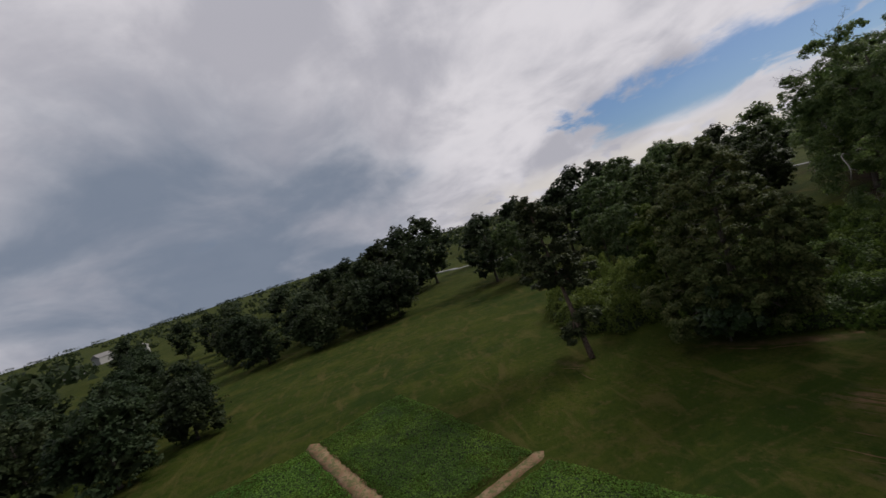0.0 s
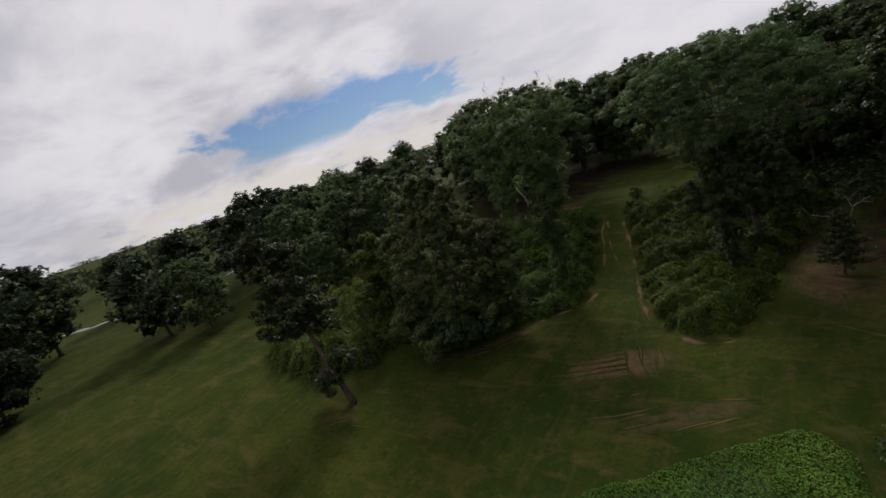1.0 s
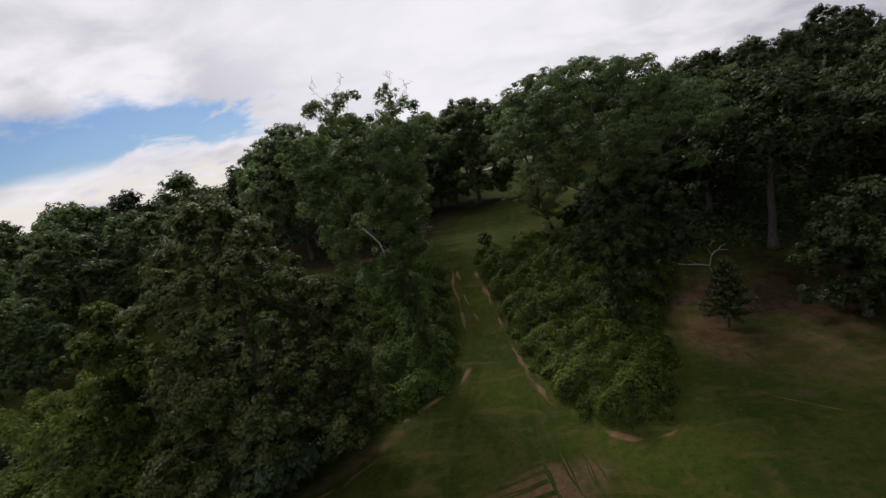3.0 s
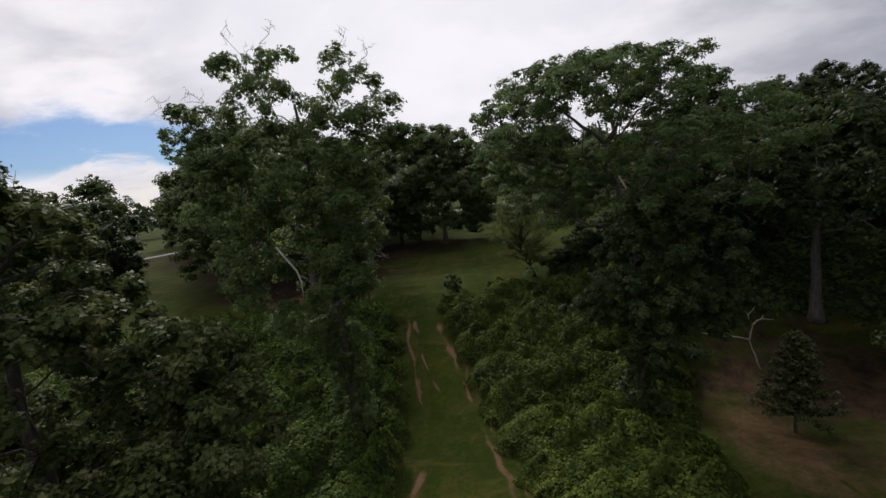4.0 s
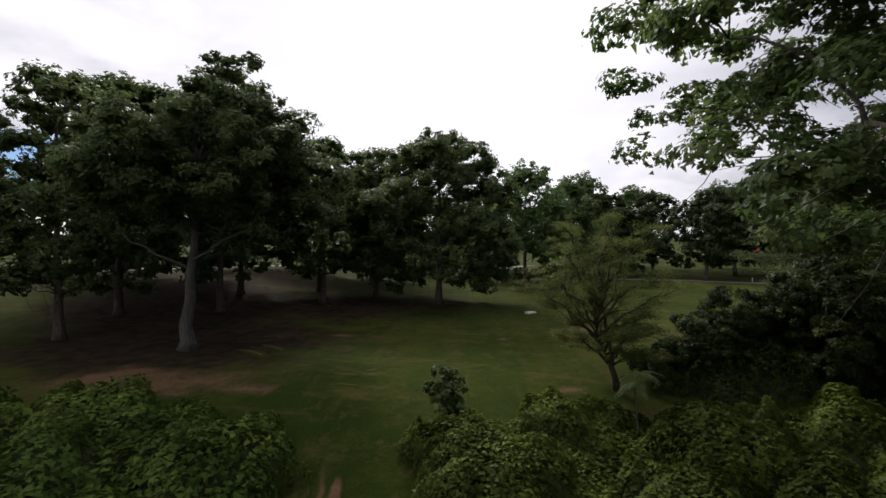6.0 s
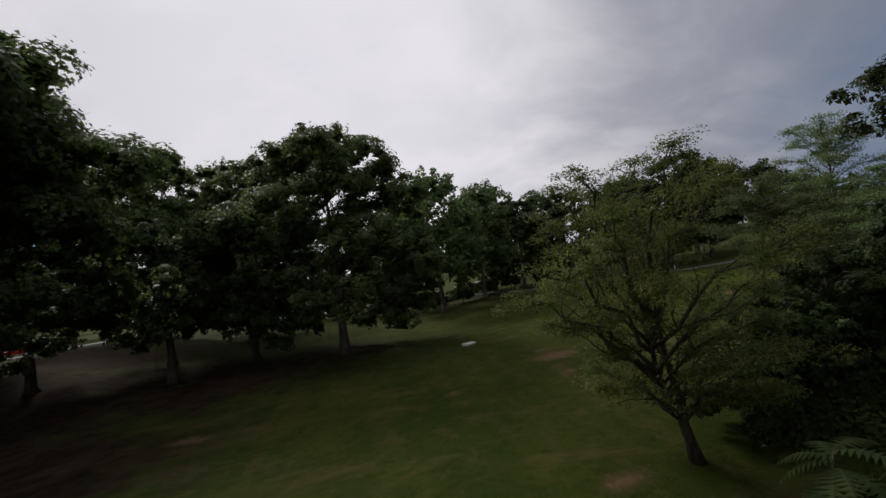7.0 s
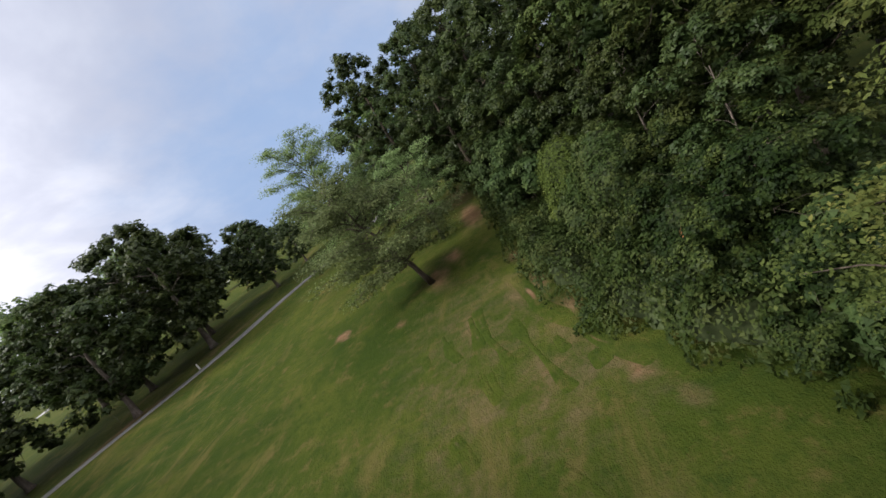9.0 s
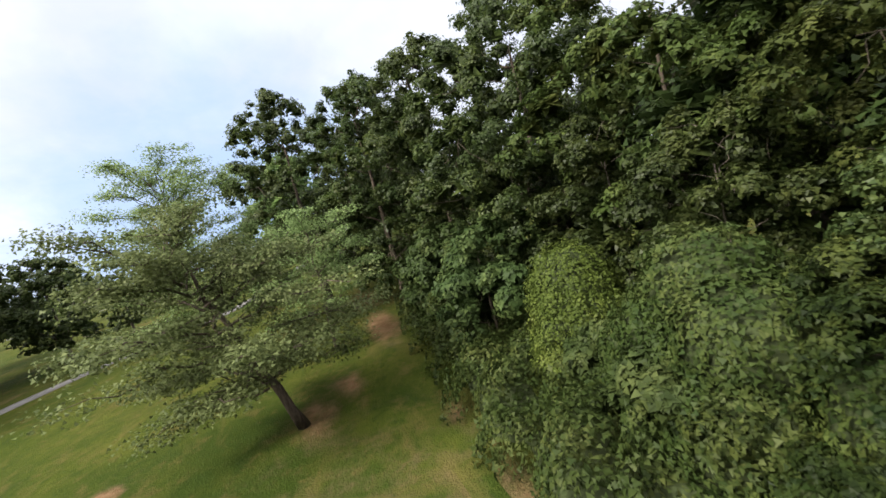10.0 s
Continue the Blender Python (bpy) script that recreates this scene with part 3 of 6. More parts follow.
# worn lines: two ends, half width, strength
TRODDEN = [
    ((-9.3, 62.6), (-6.4, 54.0), 0.55, 0.85), ((-6.4, 54.0), (-2.3, 37.5), 0.45, 0.75), ((-2.3, 37.5), (0.4, 32.2), 0.4, 0.62),
    ((0.4, 32.2), (3.4, 30.1), 0.4, 0.7), ((3.4, 30.1), (7.0, 31.2), 0.45, 0.7), ((-9.4, 38.6), (-14.2, 34.6), 0.5, 0.7),
    ((-9.6, 44.5), (-9.3, 38.6), 0.4, 0.62), ((-12.6, 62.5), (-10.4, 52.0), 1.3, 0.5), ((-10.4, 52.0), (-8.6, 46.5), 1.1, 0.42), ((-28, 70.2), (-24.0, 68.8), 0.9, 0.85), ((-24.0, 68.8), (-17.4, 67.4), 0.8, 0.8), ((-25.3, 67.9), (-21.8, 67.0), 0.8, 0.8),
]


def build_ground():
    xs = ground_lines(-58.0, 58.0, 0.8, 2600.0)
    ys = ground_lines(-30.0, 126.0, 0.8, 2600.0)
    X, Y = np.meshgrid(xs, ys)
    Z = land(X, Y)
    verts = np.stack([X, Y, Z], -1).reshape(-1, 3)
    nx, ny = len(xs), len(ys)
    i = (np.arange(ny - 1)[:, None] * nx + np.arange(nx - 1)[None]).ravel()
    faces = np.stack([i, i + 1, i + 1 + nx, i + nx], 1).astype(np.int32)
    me = mesh_from("ground", verts, faces, GRASS, True)
    bare = np.zeros(X.shape)
    for x, y, a, b, turn, k in WORN:
        c, s = math.cos(radians(turn)), math.sin(radians(turn))
        u, v = ((X - x) * c + (Y - y) * s) / a, (-(X - x) * s + (Y - y) * c) / b
        bare = np.maximum(bare, k * np.exp(-(u * u + v * v) ** 1.5 * 0.7))
    for (ax, ay), (bx, by), w, k in TRODDEN:
        dx, dy = bx - ax, by - ay
        t = np.clip(((X - ax) * dx + (Y - ay) * dy) / (dx * dx + dy * dy), 0, 1)
        d = np.hypot(X - ax - t * dx, Y - ay - t * dy)
        bare = np.maximum(bare, k * np.exp(-(d / w) ** 2 * 0.7))
    at = me.attributes.new("bare", "FLOAT", "POINT")
    at.data.foreach_set("value", bare.ravel().astype(np.float32))
    # amount of litter and painted tree shade at each point
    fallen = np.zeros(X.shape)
    for x, y, a, b, turn, k in LITTER_SHADE:
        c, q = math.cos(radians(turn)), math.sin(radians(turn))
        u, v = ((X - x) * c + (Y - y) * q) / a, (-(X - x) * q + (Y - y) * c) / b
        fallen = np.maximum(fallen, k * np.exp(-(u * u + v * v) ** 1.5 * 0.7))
    at = me.attributes.new("litter_shade", "FLOAT", "POINT")
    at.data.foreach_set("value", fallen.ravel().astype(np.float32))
    return tagged(new("ground", me), "mown green park lawn with worn reddish bare earth", "ground", kind="structure")


build_ground()


def ribbon(name, line, width, lift, material, rng=None, ragged=0.0, step=0.5, taper=0.04):
    """A strip that follows the ground along a line of points."""
    line = np.asarray(line, float)
    d = np.concatenate([[0], np.cumsum(np.linalg.norm(np.diff(line, axis=0), axis=1))])
    n = max(3, int(d[-1] / step))
    s = np.linspace(0, d[-1], n)
    # rounded through the points
    px, py = np.interp(s, d, line[:, 0]), np.interp(s, d, line[:, 1])
    k = max(1, int(0.12 * n))
    kern = np.ones(2 * k + 1) / (2 * k + 1)
    ex = np.pad(px, k, mode="reflect", reflect_type="odd")
    ey = np.pad(py, k, mode="reflect", reflect_type="odd")
    px, py = np.convolve(ex, kern, "valid"), np.convolve(ey, kern, "valid")
    t = np.stack([np.gradient(px), np.gradient(py)], 1)
    t /= np.linalg.norm(t, axis=1)[:, None]
    w = np.full((n, 2), width / 2)
    if ragged and rng is not None:
        for j in (0, 1):
            waves = np.interp(s, np.arange(0, s[-1] + 1.2, 0.6), rng.standard_normal(len(np.arange(0, s[-1] + 1.2, 0.6))))
            w[:, j] *= np.clip(1 + ragged * waves, 0.08, 2.0)
        w *= np.clip(np.minimum(s, s[-1] - s) / (taper * s[-1]), 0.04, 1)[:, None]
    l = np.stack([px - t[:, 1] * w[:, 0], py + t[:, 0] * w[:, 0]], 1)
    r = np.stack([px + t[:, 1] * w[:, 1], py - t[:, 0] * w[:, 1]], 1)
    cols = [l, l * 0.5 + r * 0.5, r]
    verts = np.stack([np.stack([c[:, 0], c[:, 1], land(c[:, 0], c[:, 1]) + (lift if i == 1 else lift * 0.7)], 1) for i, c in enumerate(cols)], 1)
    skirt_l, skirt_r = verts[:, 0].copy(), verts[:, 2].copy()
    skirt_l[:, 2] -= 0.15 + lift
    skirt_r[:, 2] -= 0.15 + lift
    verts = np.concatenate([skirt_l[:, None], verts, skirt_r[:, None]], 1).reshape(-1, 3)
    i = (np.arange(n - 1)[:, None] * 5 + np.arange(4)[None]).ravel()
    faces = np.stack([i, i + 5, i + 6, i + 1], 1).astype(np.int32)
    return mesh_from(name, verts, faces, material, True)


def worn_strip(name, line, width, rng, strength=0.95):
    """A worn line in the turf: a thin skin over the ground, bare along its middle."""
    line = np.asarray(line, float)
    d = np.concatenate([[0], np.cumsum(np.linalg.norm(np.diff(line, axis=0), axis=1))])
    n = max(6, int(d[-1] / 0.22))
    s = np.linspace(0, d[-1], n)
    # a quadratic through the points, smooth along its length
    deg = min(3, len(line) - 1)
    px, py = np.polyval(np.polyfit(d, line[:, 0], deg), s), np.polyval(np.polyfit(d, line[:, 1], deg), s)
    t = np.stack([np.gradient(px), np.gradient(py)], 1)
    t /= np.linalg.norm(t, axis=1)[:, None]
    knots = np.arange(0, d[-1] + 2.8, 1.3)
    off = np.interp(s, knots, rng.standard_normal(len(knots))) * width * 0.25
    wide = width * np.clip(1 + 0.4 * np.interp(s, knots, rng.standard_normal(len(knots))), 0.4, 2.0)
    cols = np.array([-2.2, -1.1, -0.55, -0.2, 0.2, 0.55, 1.1, 2.2])
    deep = np.array([0.0, 0.12, 0.45, 0.9, 0.9, 0.45, 0.12, 0.0])
    side = off[:, None] + wide[:, None] * cols[None] * 0.75
    X = px[:, None] - t[:, 1:2] * side
    Y = py[:, None] + t[:, 0:1] * side
    Z = land(X, Y) + np.array([-0.03, 0.02, 0.022, 0.022, 0.022, 0.022, 0.02, -0.03])[None]
    ends = np.clip(np.minimum(s, d[-1] - s) / (0.22 * d[-1]), 0, 1)
    fade = ends * np.clip(0.8 + 0.3 * np.interp(s, knots, rng.standard_normal(len(knots))), 0.35, 1.1)
    Z[0] -= 0.04
    Z[-1] -= 0.04
    m = len(cols)
    i = (np.arange(n - 1)[:, None] * m + np.arange(m - 1)[None]).ravel()
    me = mesh_from(name, np.stack([X, Y, Z], -1).reshape(-1, 3), np.stack([i, i + m, i + m + 1, i + 1], 1).astype(np.int32)[:, ::-1].copy(), GRASS, True)
    at = me.attributes.new("bare", "FLOAT", "POINT")
    at.data.foreach_set("value", (strength * fade[:, None] * deep[None]).ravel().astype(np.float32))
    return me


SIDEWALK = [(6, 186), (9, 160), (13, 142), (21, 127.5), (36.5, 112.5), (46, 107), (53, 101.5), (60, 95), (72, 92), (95, 94)]
tagged(new("pavement", ribbon("pavement", SIDEWALK, 1.6, 0.06, CONCRETE)), "narrow pale concrete footpath curving across the lawn", "footpath", kind="structure")
ROAD = [(-330, -40), (-262, 2), (-222, 19), (-180, 30), (-136, 62), (-100, 117), (-74, 137), (-52, 152), (-20, 176), (30, 196), (110, 205), (240, 215)]
tagged(new("road", ribbon("road", ROAD, 4.6, 0.05, ASPHALT, step=2.0)), "pale worn asphalt park road under the trees", "road", kind="structure")


# ---------------------------------------------------------------- trees of the low field and the bank
def vine_oak():
    lobes = [(0.1, 0.1, 2.6, 1.2), (0.0, 0.1, 4.6, 1.1), (0.2, -0.1, 6.6, 1.3), (0.4, -0.2, 8.4, 1.7), (-1.6, -0.4, 9.0, 1.5), (-2.4, -0.6, 10.4, 2.6), (1.2, 0.8, 11.2, 2.2), (-0.2, 0.0, 12.6, 3.4),
             (-4.2, -1.4, 13.6, 2.7), (1.6, -0.4, 14.4, 2.3), (-1.0, 0.6, 16.4, 3.4), (1.9, 0.6, 17.6, 2.3), (-4.0, -0.8, 17.6, 2.7), (0.4, -0.2, 19.6, 3.0), (5.2, 0.4, 20.8, 1.2), (2.2, 0.2, 15.8, 1.8),
             (-2.2, -0.4, 21.2, 2.8), (3.2, 0.4, 21.6, 2.4), (-5.4, -1.6, 20.6, 1.9), (-2.4, -0.6, 24.2, 2.3), (-3.6, -1.0, 26.0, 1.6), (-1.2, 0.2, 26.4, 1.5), (3.2, 0.4, 24.4, 2.0), (4.6, 0.6, 23.0, 1.6), (2.6, 0.2, 26.2, 1.2),
             (0.6, 0, 22.6, 2.2), (-6.6, -1.8, 18.0, 1.5), (6.5, 0.3, 21.2, 0.9), (-7.2, -2.0, 22.0, 1.1), (5.8, 1.0, 21.4, 1.1), (-2.4, 0.8, 14.6, 2.6), (1.2, 0.8, 14.8, 2.6), (-2.0, -1.8, 18.6, 2.4), (1.6, -1.4, 17.4, 2.3), (-4.6, 0.6, 23.4, 1.7), (-0.8, 1.6, 10.2, 2.2), (1.6, -1.6, 12.8, 2.0), (5.7, 0, 21.2, 1.3), (4.6, 0, 20.6, 1.3), (-4.5, -1.0, 19.5, 2.4), (-3.0, 0.5, 21.8, 2.2), (1.8, 0.3, 20.2, 2.2), (-6.0, -1.2, 20.4, 1.5), (3.0, 0.3, 19.2, 1.6), (-5.2, -0.8, 16.2, 1.9), (-7.6, -0.3, 24.2, 1.05), (-8.4, -0.3, 23.2, 0.8), (-6.7, -0.3, 22.7, 1.1), (-6.2, -0.6, 23.7, 1.2), (-5.6, -0.5, 22.2, 1.3), (-7.3, -0.3, 21.4, 1.0), (-8.0, -0.2, 24.6, 0.8)]
    top = build_tree("vine_covered_oak", "tall ragged oak overgrown with vines, dead twigs at its top", "tree", (-13.4, 44.2), 29.5, [(0.25 * math.sin(2.2 * z), 0.25 * math.cos(2.2 * z), z, 1.25) for z in np.arange(0.8, 9.0, 0.75)] + lobes, 0.126, 150000, IVY_LEAF, BARK, 0.55, 6.0, 11, small=(0.27, 0.50), fill=0.2, lean=(-0.4, -0.2), thin=0.2, puffs=15, flat=0.82, core=0)
    rng = np.random.default_rng(12)
    # dead limbs: the hanging pale branch, the broken stub and twigs
    dead = [((0.2, -0.4, 12.7), (2.1, -0.8, 13.25)),
            ((1.2, -0.4, 15.0), (4.3, -0.9, 18.0)), ((3.2, -0.7, 17.0), (5.6, -0.8, 19.6)), ((-2.2, -2.2, 10.6), (0.2, -2.0, 11.2)), ((-0.6, -1.6, 10.9), (1.6, -0.9, 12.4)),
            ((-2.4, -0.6, 24.0), (-3.4, -0.8, 29.0)), ((-2.4, -0.6, 25.0), (-0.9, -0.4, 28.8)), ((-4.6, -1.2, 23.4), (-6.4, -1.0, 25.6)),
            ((-6.6, -0.6, 22.6), (-8.6, -0.6, 25.4)), ((-6.0, -1.0, 20.4), (-8.4, -0.8, 21.8)), ((2.6, 0.3, 25.4), (3.0, 0.4, 27.9)), ((3.4, 0.4, 25.0), (4.4, 0.6, 26.9)), ((-5.0, -1.4, 16.0), (-6.6, -2.0, 17.8)),
            ((-3.4, -2.6, 14.6), (-5.2, -3.4, 14.9)), ((-2.6, -2.8, 17.0), (-3.0, -3.6, 19.0)), ((2.0, -1.6, 13.6), (4.0, -2.0, 14.6)), ((0.4, -2.4, 16.6), (1.4, -3.0, 18.4))]
    for k, (a, b) in enumerate(dead):
        r = 0.13 if k == 0 else 0.032
        line = bend(a, b, rng, 8, 0.05, 0.12)
        pieces = [tube(line, np.linspace(r, r * 0.35, 8), 6)]
        for j in (2, 3, 4, 5, 6, 6, 7, 7) if k else ():
            tip = line[j] + unit(rng.standard_normal((1, 3)) + [[0, 0, 0.5]])[0] * rng.uniform(0.35, 1.0)
            twig = bend(line[j], tip, rng, 5, 0.1, 0.16)
            pieces.append(tube(twig, np.linspace(r * 0.5, r * 0.2, 5), 4))
            for q in (2, 3):
                end = twig[q] + unit(rng.standard_normal((1, 3)) + [[0, 0, 0.4]])[0] * rng.uniform(0.2, 0.45)
                pieces.append(tube(bend(twig[q], end, rng, 3, 0, 0.1), (r * 0.3, r * 0.22, r * 0.14), 4))
        part("dead_branch", mesh_from("dead_branch", *join(pieces), DEAD_WOOD, True), top, "bare bleached dead branch")
    # the long pale limb that hangs down
    hang = np.array([(-2.2, -2.6, 15.6), (-1.2, -4.6, 16.05), (-0.45, -6.0, 16.0), (0.05, -6.5, 15.7), (0.55, -6.9, 15.1), (0.85, -7.3, 14.6), (1.05, -7.6, 13.9)])
    hang[1:-1] += rng.standard_normal((5, 3)) * 0.07
    pieces = [tube(hang, (0.065, 0.06, 0.056, 0.052, 0.05, 0.042, 0.02), 7, 0.10, rng), tube(bend(hang[4], hang[4] + [0.5, 0.1, -0.7], rng, 4, 0, 0.1), (0.03, 0.025, 0.02, 0.01), 5)]
    part("dead_branch", mesh_from("dead_branch", *join(pieces), DEAD_WOOD, True), top, "bare bleached dead branch hanging down")


vine_oak()


def big_magnolia():
    rng = np.random.default_rng(21)
    lobes = []
    for i in range(40):
        h = (i + 0.5) / 40
        wide = (1 - h ** 2.2) ** 0.6 * (0.82 + 0.18 * min(1, h * 5))
        r = 3.4 - 1.4 * h + rng.uniform(-0.4, 0.4)
        a = i * 2.399963
        q = max(0.0, 10.2 * wide - r * 0.8) * (0.6 + 0.4 * rng.random())
        lobes.append((q * math.cos(a), q * math.sin(a), 1.6 + 18.0 * h, r))
    lobes += [(7.0, 1.6, 6.6, 2.6), (6.0, 3.5, 9.0, 2.6), (7.2, -0.6, 4.6, 2.3), (4.5, 5.0, 10.0, 2.4), (6.6, 1.4, 9.6, 2.2)]
    build_tree("bay_oak", "huge dense dark olive-green tree leafy to the ground", "tree", (-22.4, 31.6), 21.0, lobes, 0.165, 105000, OLIVE_LEAF, BARK, 0.6, 3.0, 22, small=(0.22, 0.42), puffs=13)


big_magnolia()
build_tree("magnolia_bush", "glossy broad-leaved magnolia at the thicket's edge", "bush", (-20.6, 27.6), 7.0,
           [(0, 0, 1.6, 2.0), (0.9, -0.6, 3.2, 1.7), (-1.2, 0.2, 3.4, 1.7), (0.2, 0.4, 5.0, 1.5), (1.6, 0.8, 1.8, 1.6), (-1.8, -0.6, 1.7, 1.6), (-0.3, -1.0, 2.0, 1.7), (0.1, 0, 6.0, 1.0)],
           0.36, 5200, MAGNOLIA_LEAF, BARK, 0.14, 0.8, 23, long=1.9, roots=False)
build_tree("side_oak", "bright green young oak against the dark big tree", "tree", (-34.5, 32.5), 14.0,
           [(0, 0, 4, 3.0), (1.6, -1.4, 7, 2.6), (-1.8, 0.6, 7.6, 2.6), (0.4, 0.6, 10.4, 2.4), (-1.4, -1.4, 10.2, 2.0), (0.2, -0.4, 12.4, 1.5), (2.4, 1.0, 4.6, 2.2), (-2.6, -1, 4.4, 2.2)],
           0.22, 14000, VINE_LEAF, BARK, 0.3, 2.2, 24)


def leaning_pine():
    rng = np.random.default_rng(31)
    x, y = -27.4, 15.5
    top = empty("pine_tree", pose(x, y, ground_at(x, y) - 0.05), "leaning dark pine with a bare reddish trunk", "tree")
    foot, head = np.array([0, 0, 0.0]), np.array([-8.5, 1.2, 19.0])
    s = np.linspace(0, 1, 9)[:, None]
    line = foot + (head - foot) * s
    line[:, 2] += 1.2 * np.sin(np.pi * s[:, 0]) * 0.4
    part("trunk", mesh_from("trunk", *tube(line, 0.34 * (1 - 0.75 * s[:, 0]), 9, 0.05, rng), PINE_BARK, True), top)
    where, norm = [], []
    for i in range(34):
        h = rng.uniform(0.42, 1.0) if i > 3 else rng.uniform(0.12, 0.3)
        start = np.array([np.interp(h, s[:, 0], line[:, j]) for j in range(3)])
        reach = (4.6 - 2.9 * abs(h - 0.62)) * rng.uniform(0.5, 1.0) * (1 if i > 3 else 0.75)
        a = rng.uniform(0, 2 * np.pi)
        tip = start + np.array([math.cos(a) * reach, math.sin(a) * reach, rng.uniform(-0.9, 0.9) - (1.2 if i <= 3 else 0)])
        limb = bend(start, tip, rng, 6, -0.15, 0.08)
        part("limb", mesh_from("limb", *tube(limb, np.linspace(0.085, 0.02, 6), 5), PINE_BARK, True), top)
        for q in limb[2:]:
            for _ in range(3):
                c = q + rng.standard_normal(3) * [0.55, 0.55, 0.28]
                d = unit(rng.standard_normal((84, 3)) + [[0, 0, 0.25]])
                where.append(c + d * rng.uniform(0.12, 0.70, (84, 1)) * [1, 1, 0.6])
                norm.append(d * 0.4 + [0, 0, 0.6] + rng.standard_normal((84, 3)) * 0.4)
    part("crown", leaf_mesh("crown", np.concatenate(where), np.concatenate(norm), 0.17, PINE_LEAF, rng, 2.8), top)


leaning_pine()


def young_fir():
    rng = np.random.default_rng(41)
    x, y = 14.6, 42.8
    top = empty("fir_tree", pose(x, y, ground_at(x, y) - 0.03), "small dark conical fir at the wood's edge", "tree")
    part("trunk", mesh_from("trunk", *tube([(0, 0, 0), (0.05, 0, 2.5), (0.1, 0, 5.0), (0.1, 0, 6.8)], (0.11, 0.09, 0.05, 0.015), 7), PALE_BARK, True), top)
    where, norm = [], []
    for i in range(60):
        h = 1.2 + 5.4 * i / 60
        reach = 2.3 * (1 - (h - 1.2) / 5.8) + 0.15
        a = i * 2.399963
        t = np.linspace(0.1, 1, 26)[:, None]
        line = np.array([math.cos(a), math.sin(a), -0.12]) * reach * t + [0.1, 0, h]
        line[:, 2] += 0.25 * reach * t[:, 0] ** 2
        p = np.repeat(line, 5, 0) + rng.standard_normal((130, 3)) * [0.14, 0.14, 0.07]
        where.append(p)
        norm.append(rng.standard_normal((130, 3)) * 0.5 + [0, 0, 0.8])
    part("crown", leaf_mesh("crown", np.concatenate(where), np.concatenate(norm), 0.13, PINE_LEAF, rng, 2.4), top)


young_fir()

# the dead fallen limb beside the fir
fallen_rng = np.random.default_rng(43)
fallen = empty("fallen_branch", pose(16.4, 49.8, ground_at(16.4, 49.8)) @ Matrix.Scale(0.8, 4), "bleached dead branch leaning at the wood's edge", "branch")
for a, b, r in (((0.5, -0.3, 0.0), (-0.3, 0.1, 3.2), 0.10), ((-0.3, 0.1, 3.2), (0.1, 0.2, 4.6), 0.10), ((0.1, 0.2, 4.6), (1.9, 0.5, 5.6), 0.085), ((0.1, 0.2, 4.6), (-0.6, 0.3, 6.2), 0.075), ((1.0, 0.35, 5.1), (2.0, 0.1, 5.0), 0.05),
                ((-0.35, 0.25, 5.6), (0.4, 0.3, 6.4), 0.045), ((-0.3, 0.2, 3.2), (-4.2, 1.0, 4.0), 0.08), ((-1.6, 0.5, 3.5), (-2.6, 0.3, 4.3), 0.04)):
    part("limb", mesh_from("limb", *tube(bend(a, b, fallen_rng, 5, 0, 0.08), np.linspace(r, r * 0.4, 5), 6), DEAD_WOOD, True), fallen)


# ---------------------------------------------------------------- the wood on the slope
def spreading_oak(name, label, spot, height, radius, base, count, leaf, mat, bark, trunk, fork, seed, lobes=26, lean=(0, 0), group="", **more):
    rng = np.random.default_rng(seed + 500)
    ls = crown_lobes(rng, height, radius, base, lobes, belly=more.pop("belly", 0.45), lobe=more.pop("lobe", 1.0))
    extra = more.pop("extra", [])
    shift = more.pop("shift", 0.0)
    ls = [(x + shift + lean[0] * min(1, z / height), y + lean[1] * min(1, z / height), z, r) for x, y, z, r in ls] + extra
    return build_tree(name, label, "tree", spot, height, ls, leaf, count, mat, bark, trunk, fork, seed, lean, group=group, **more)


WOODS = "trees of the wood on the slope"
spreading_oak("spreading_oak", "tall spreading oak above the vine thicket", (8.4, 49.4), 24.8, 11.4, 12.6, 140000, 0.126, WOOD_LEAF, BARK, 0.46, 10.5, 51, 46, (-2.5, 0.2), WOODS, small=(0.24, 0.42), puffs=10, lobe=0.72, extra=[(0, 0, 2.4, 1.7), (-0.2, 0, 5.2, 1.7), (-0.5, 0, 8.2, 1.8), (-7.6, 0, 23.0, 2.4), (-9.5, -0.2, 21.2, 2.0), (-9.8, 0.4, 19.2, 1.7), (-6.6, 10.9, 17.8, 1.2), (-5.0, 11.1, 17.6, 1.4), (-3.6, 11.6, 16.2, 1.3), (-3.4, 10.6, 18.6, 1.6), (4.6, 0.0, 20.0, 2.3), (6.8, -2.0, 18.2, 2.3), (2.6, -3.0, 21.0, 2.2), (8.2, 1.0, 16.2, 2.3), (-5.2, -0.6, 23.6, 2.4), (-10.2, 1.1, 21.2, 1.3), (-9.5, 1.1, 22.4, 1.2), (-8.3, 1.1, 23.0, 1.3), (-6.9, 1.1, 22.8, 1.5), (-9.2, 1.0, 20.6, 1.2), (-7.4, 1.1, 21.2, 1.4), (-5.4, 0.8, 21.6, 1.5), (-10.9, 0.5, 20.0, 1.5), (-10.6, 0.6, 18.4, 1.2), (-10.0, 0.3, 21.8, 1.4), (-3.4, 0.4, 23.8, 1.8), (-4.6, 7.6, 17.6, 1.6), (-3.8, 5.0, 17.8, 1.6), (-5.2, 9.4, 18.2, 1.4), (1.0, 0.2, 22.6, 1.9)], flat=0.6, belly=0.55, fill=0.10, thin=0.5, core=0)
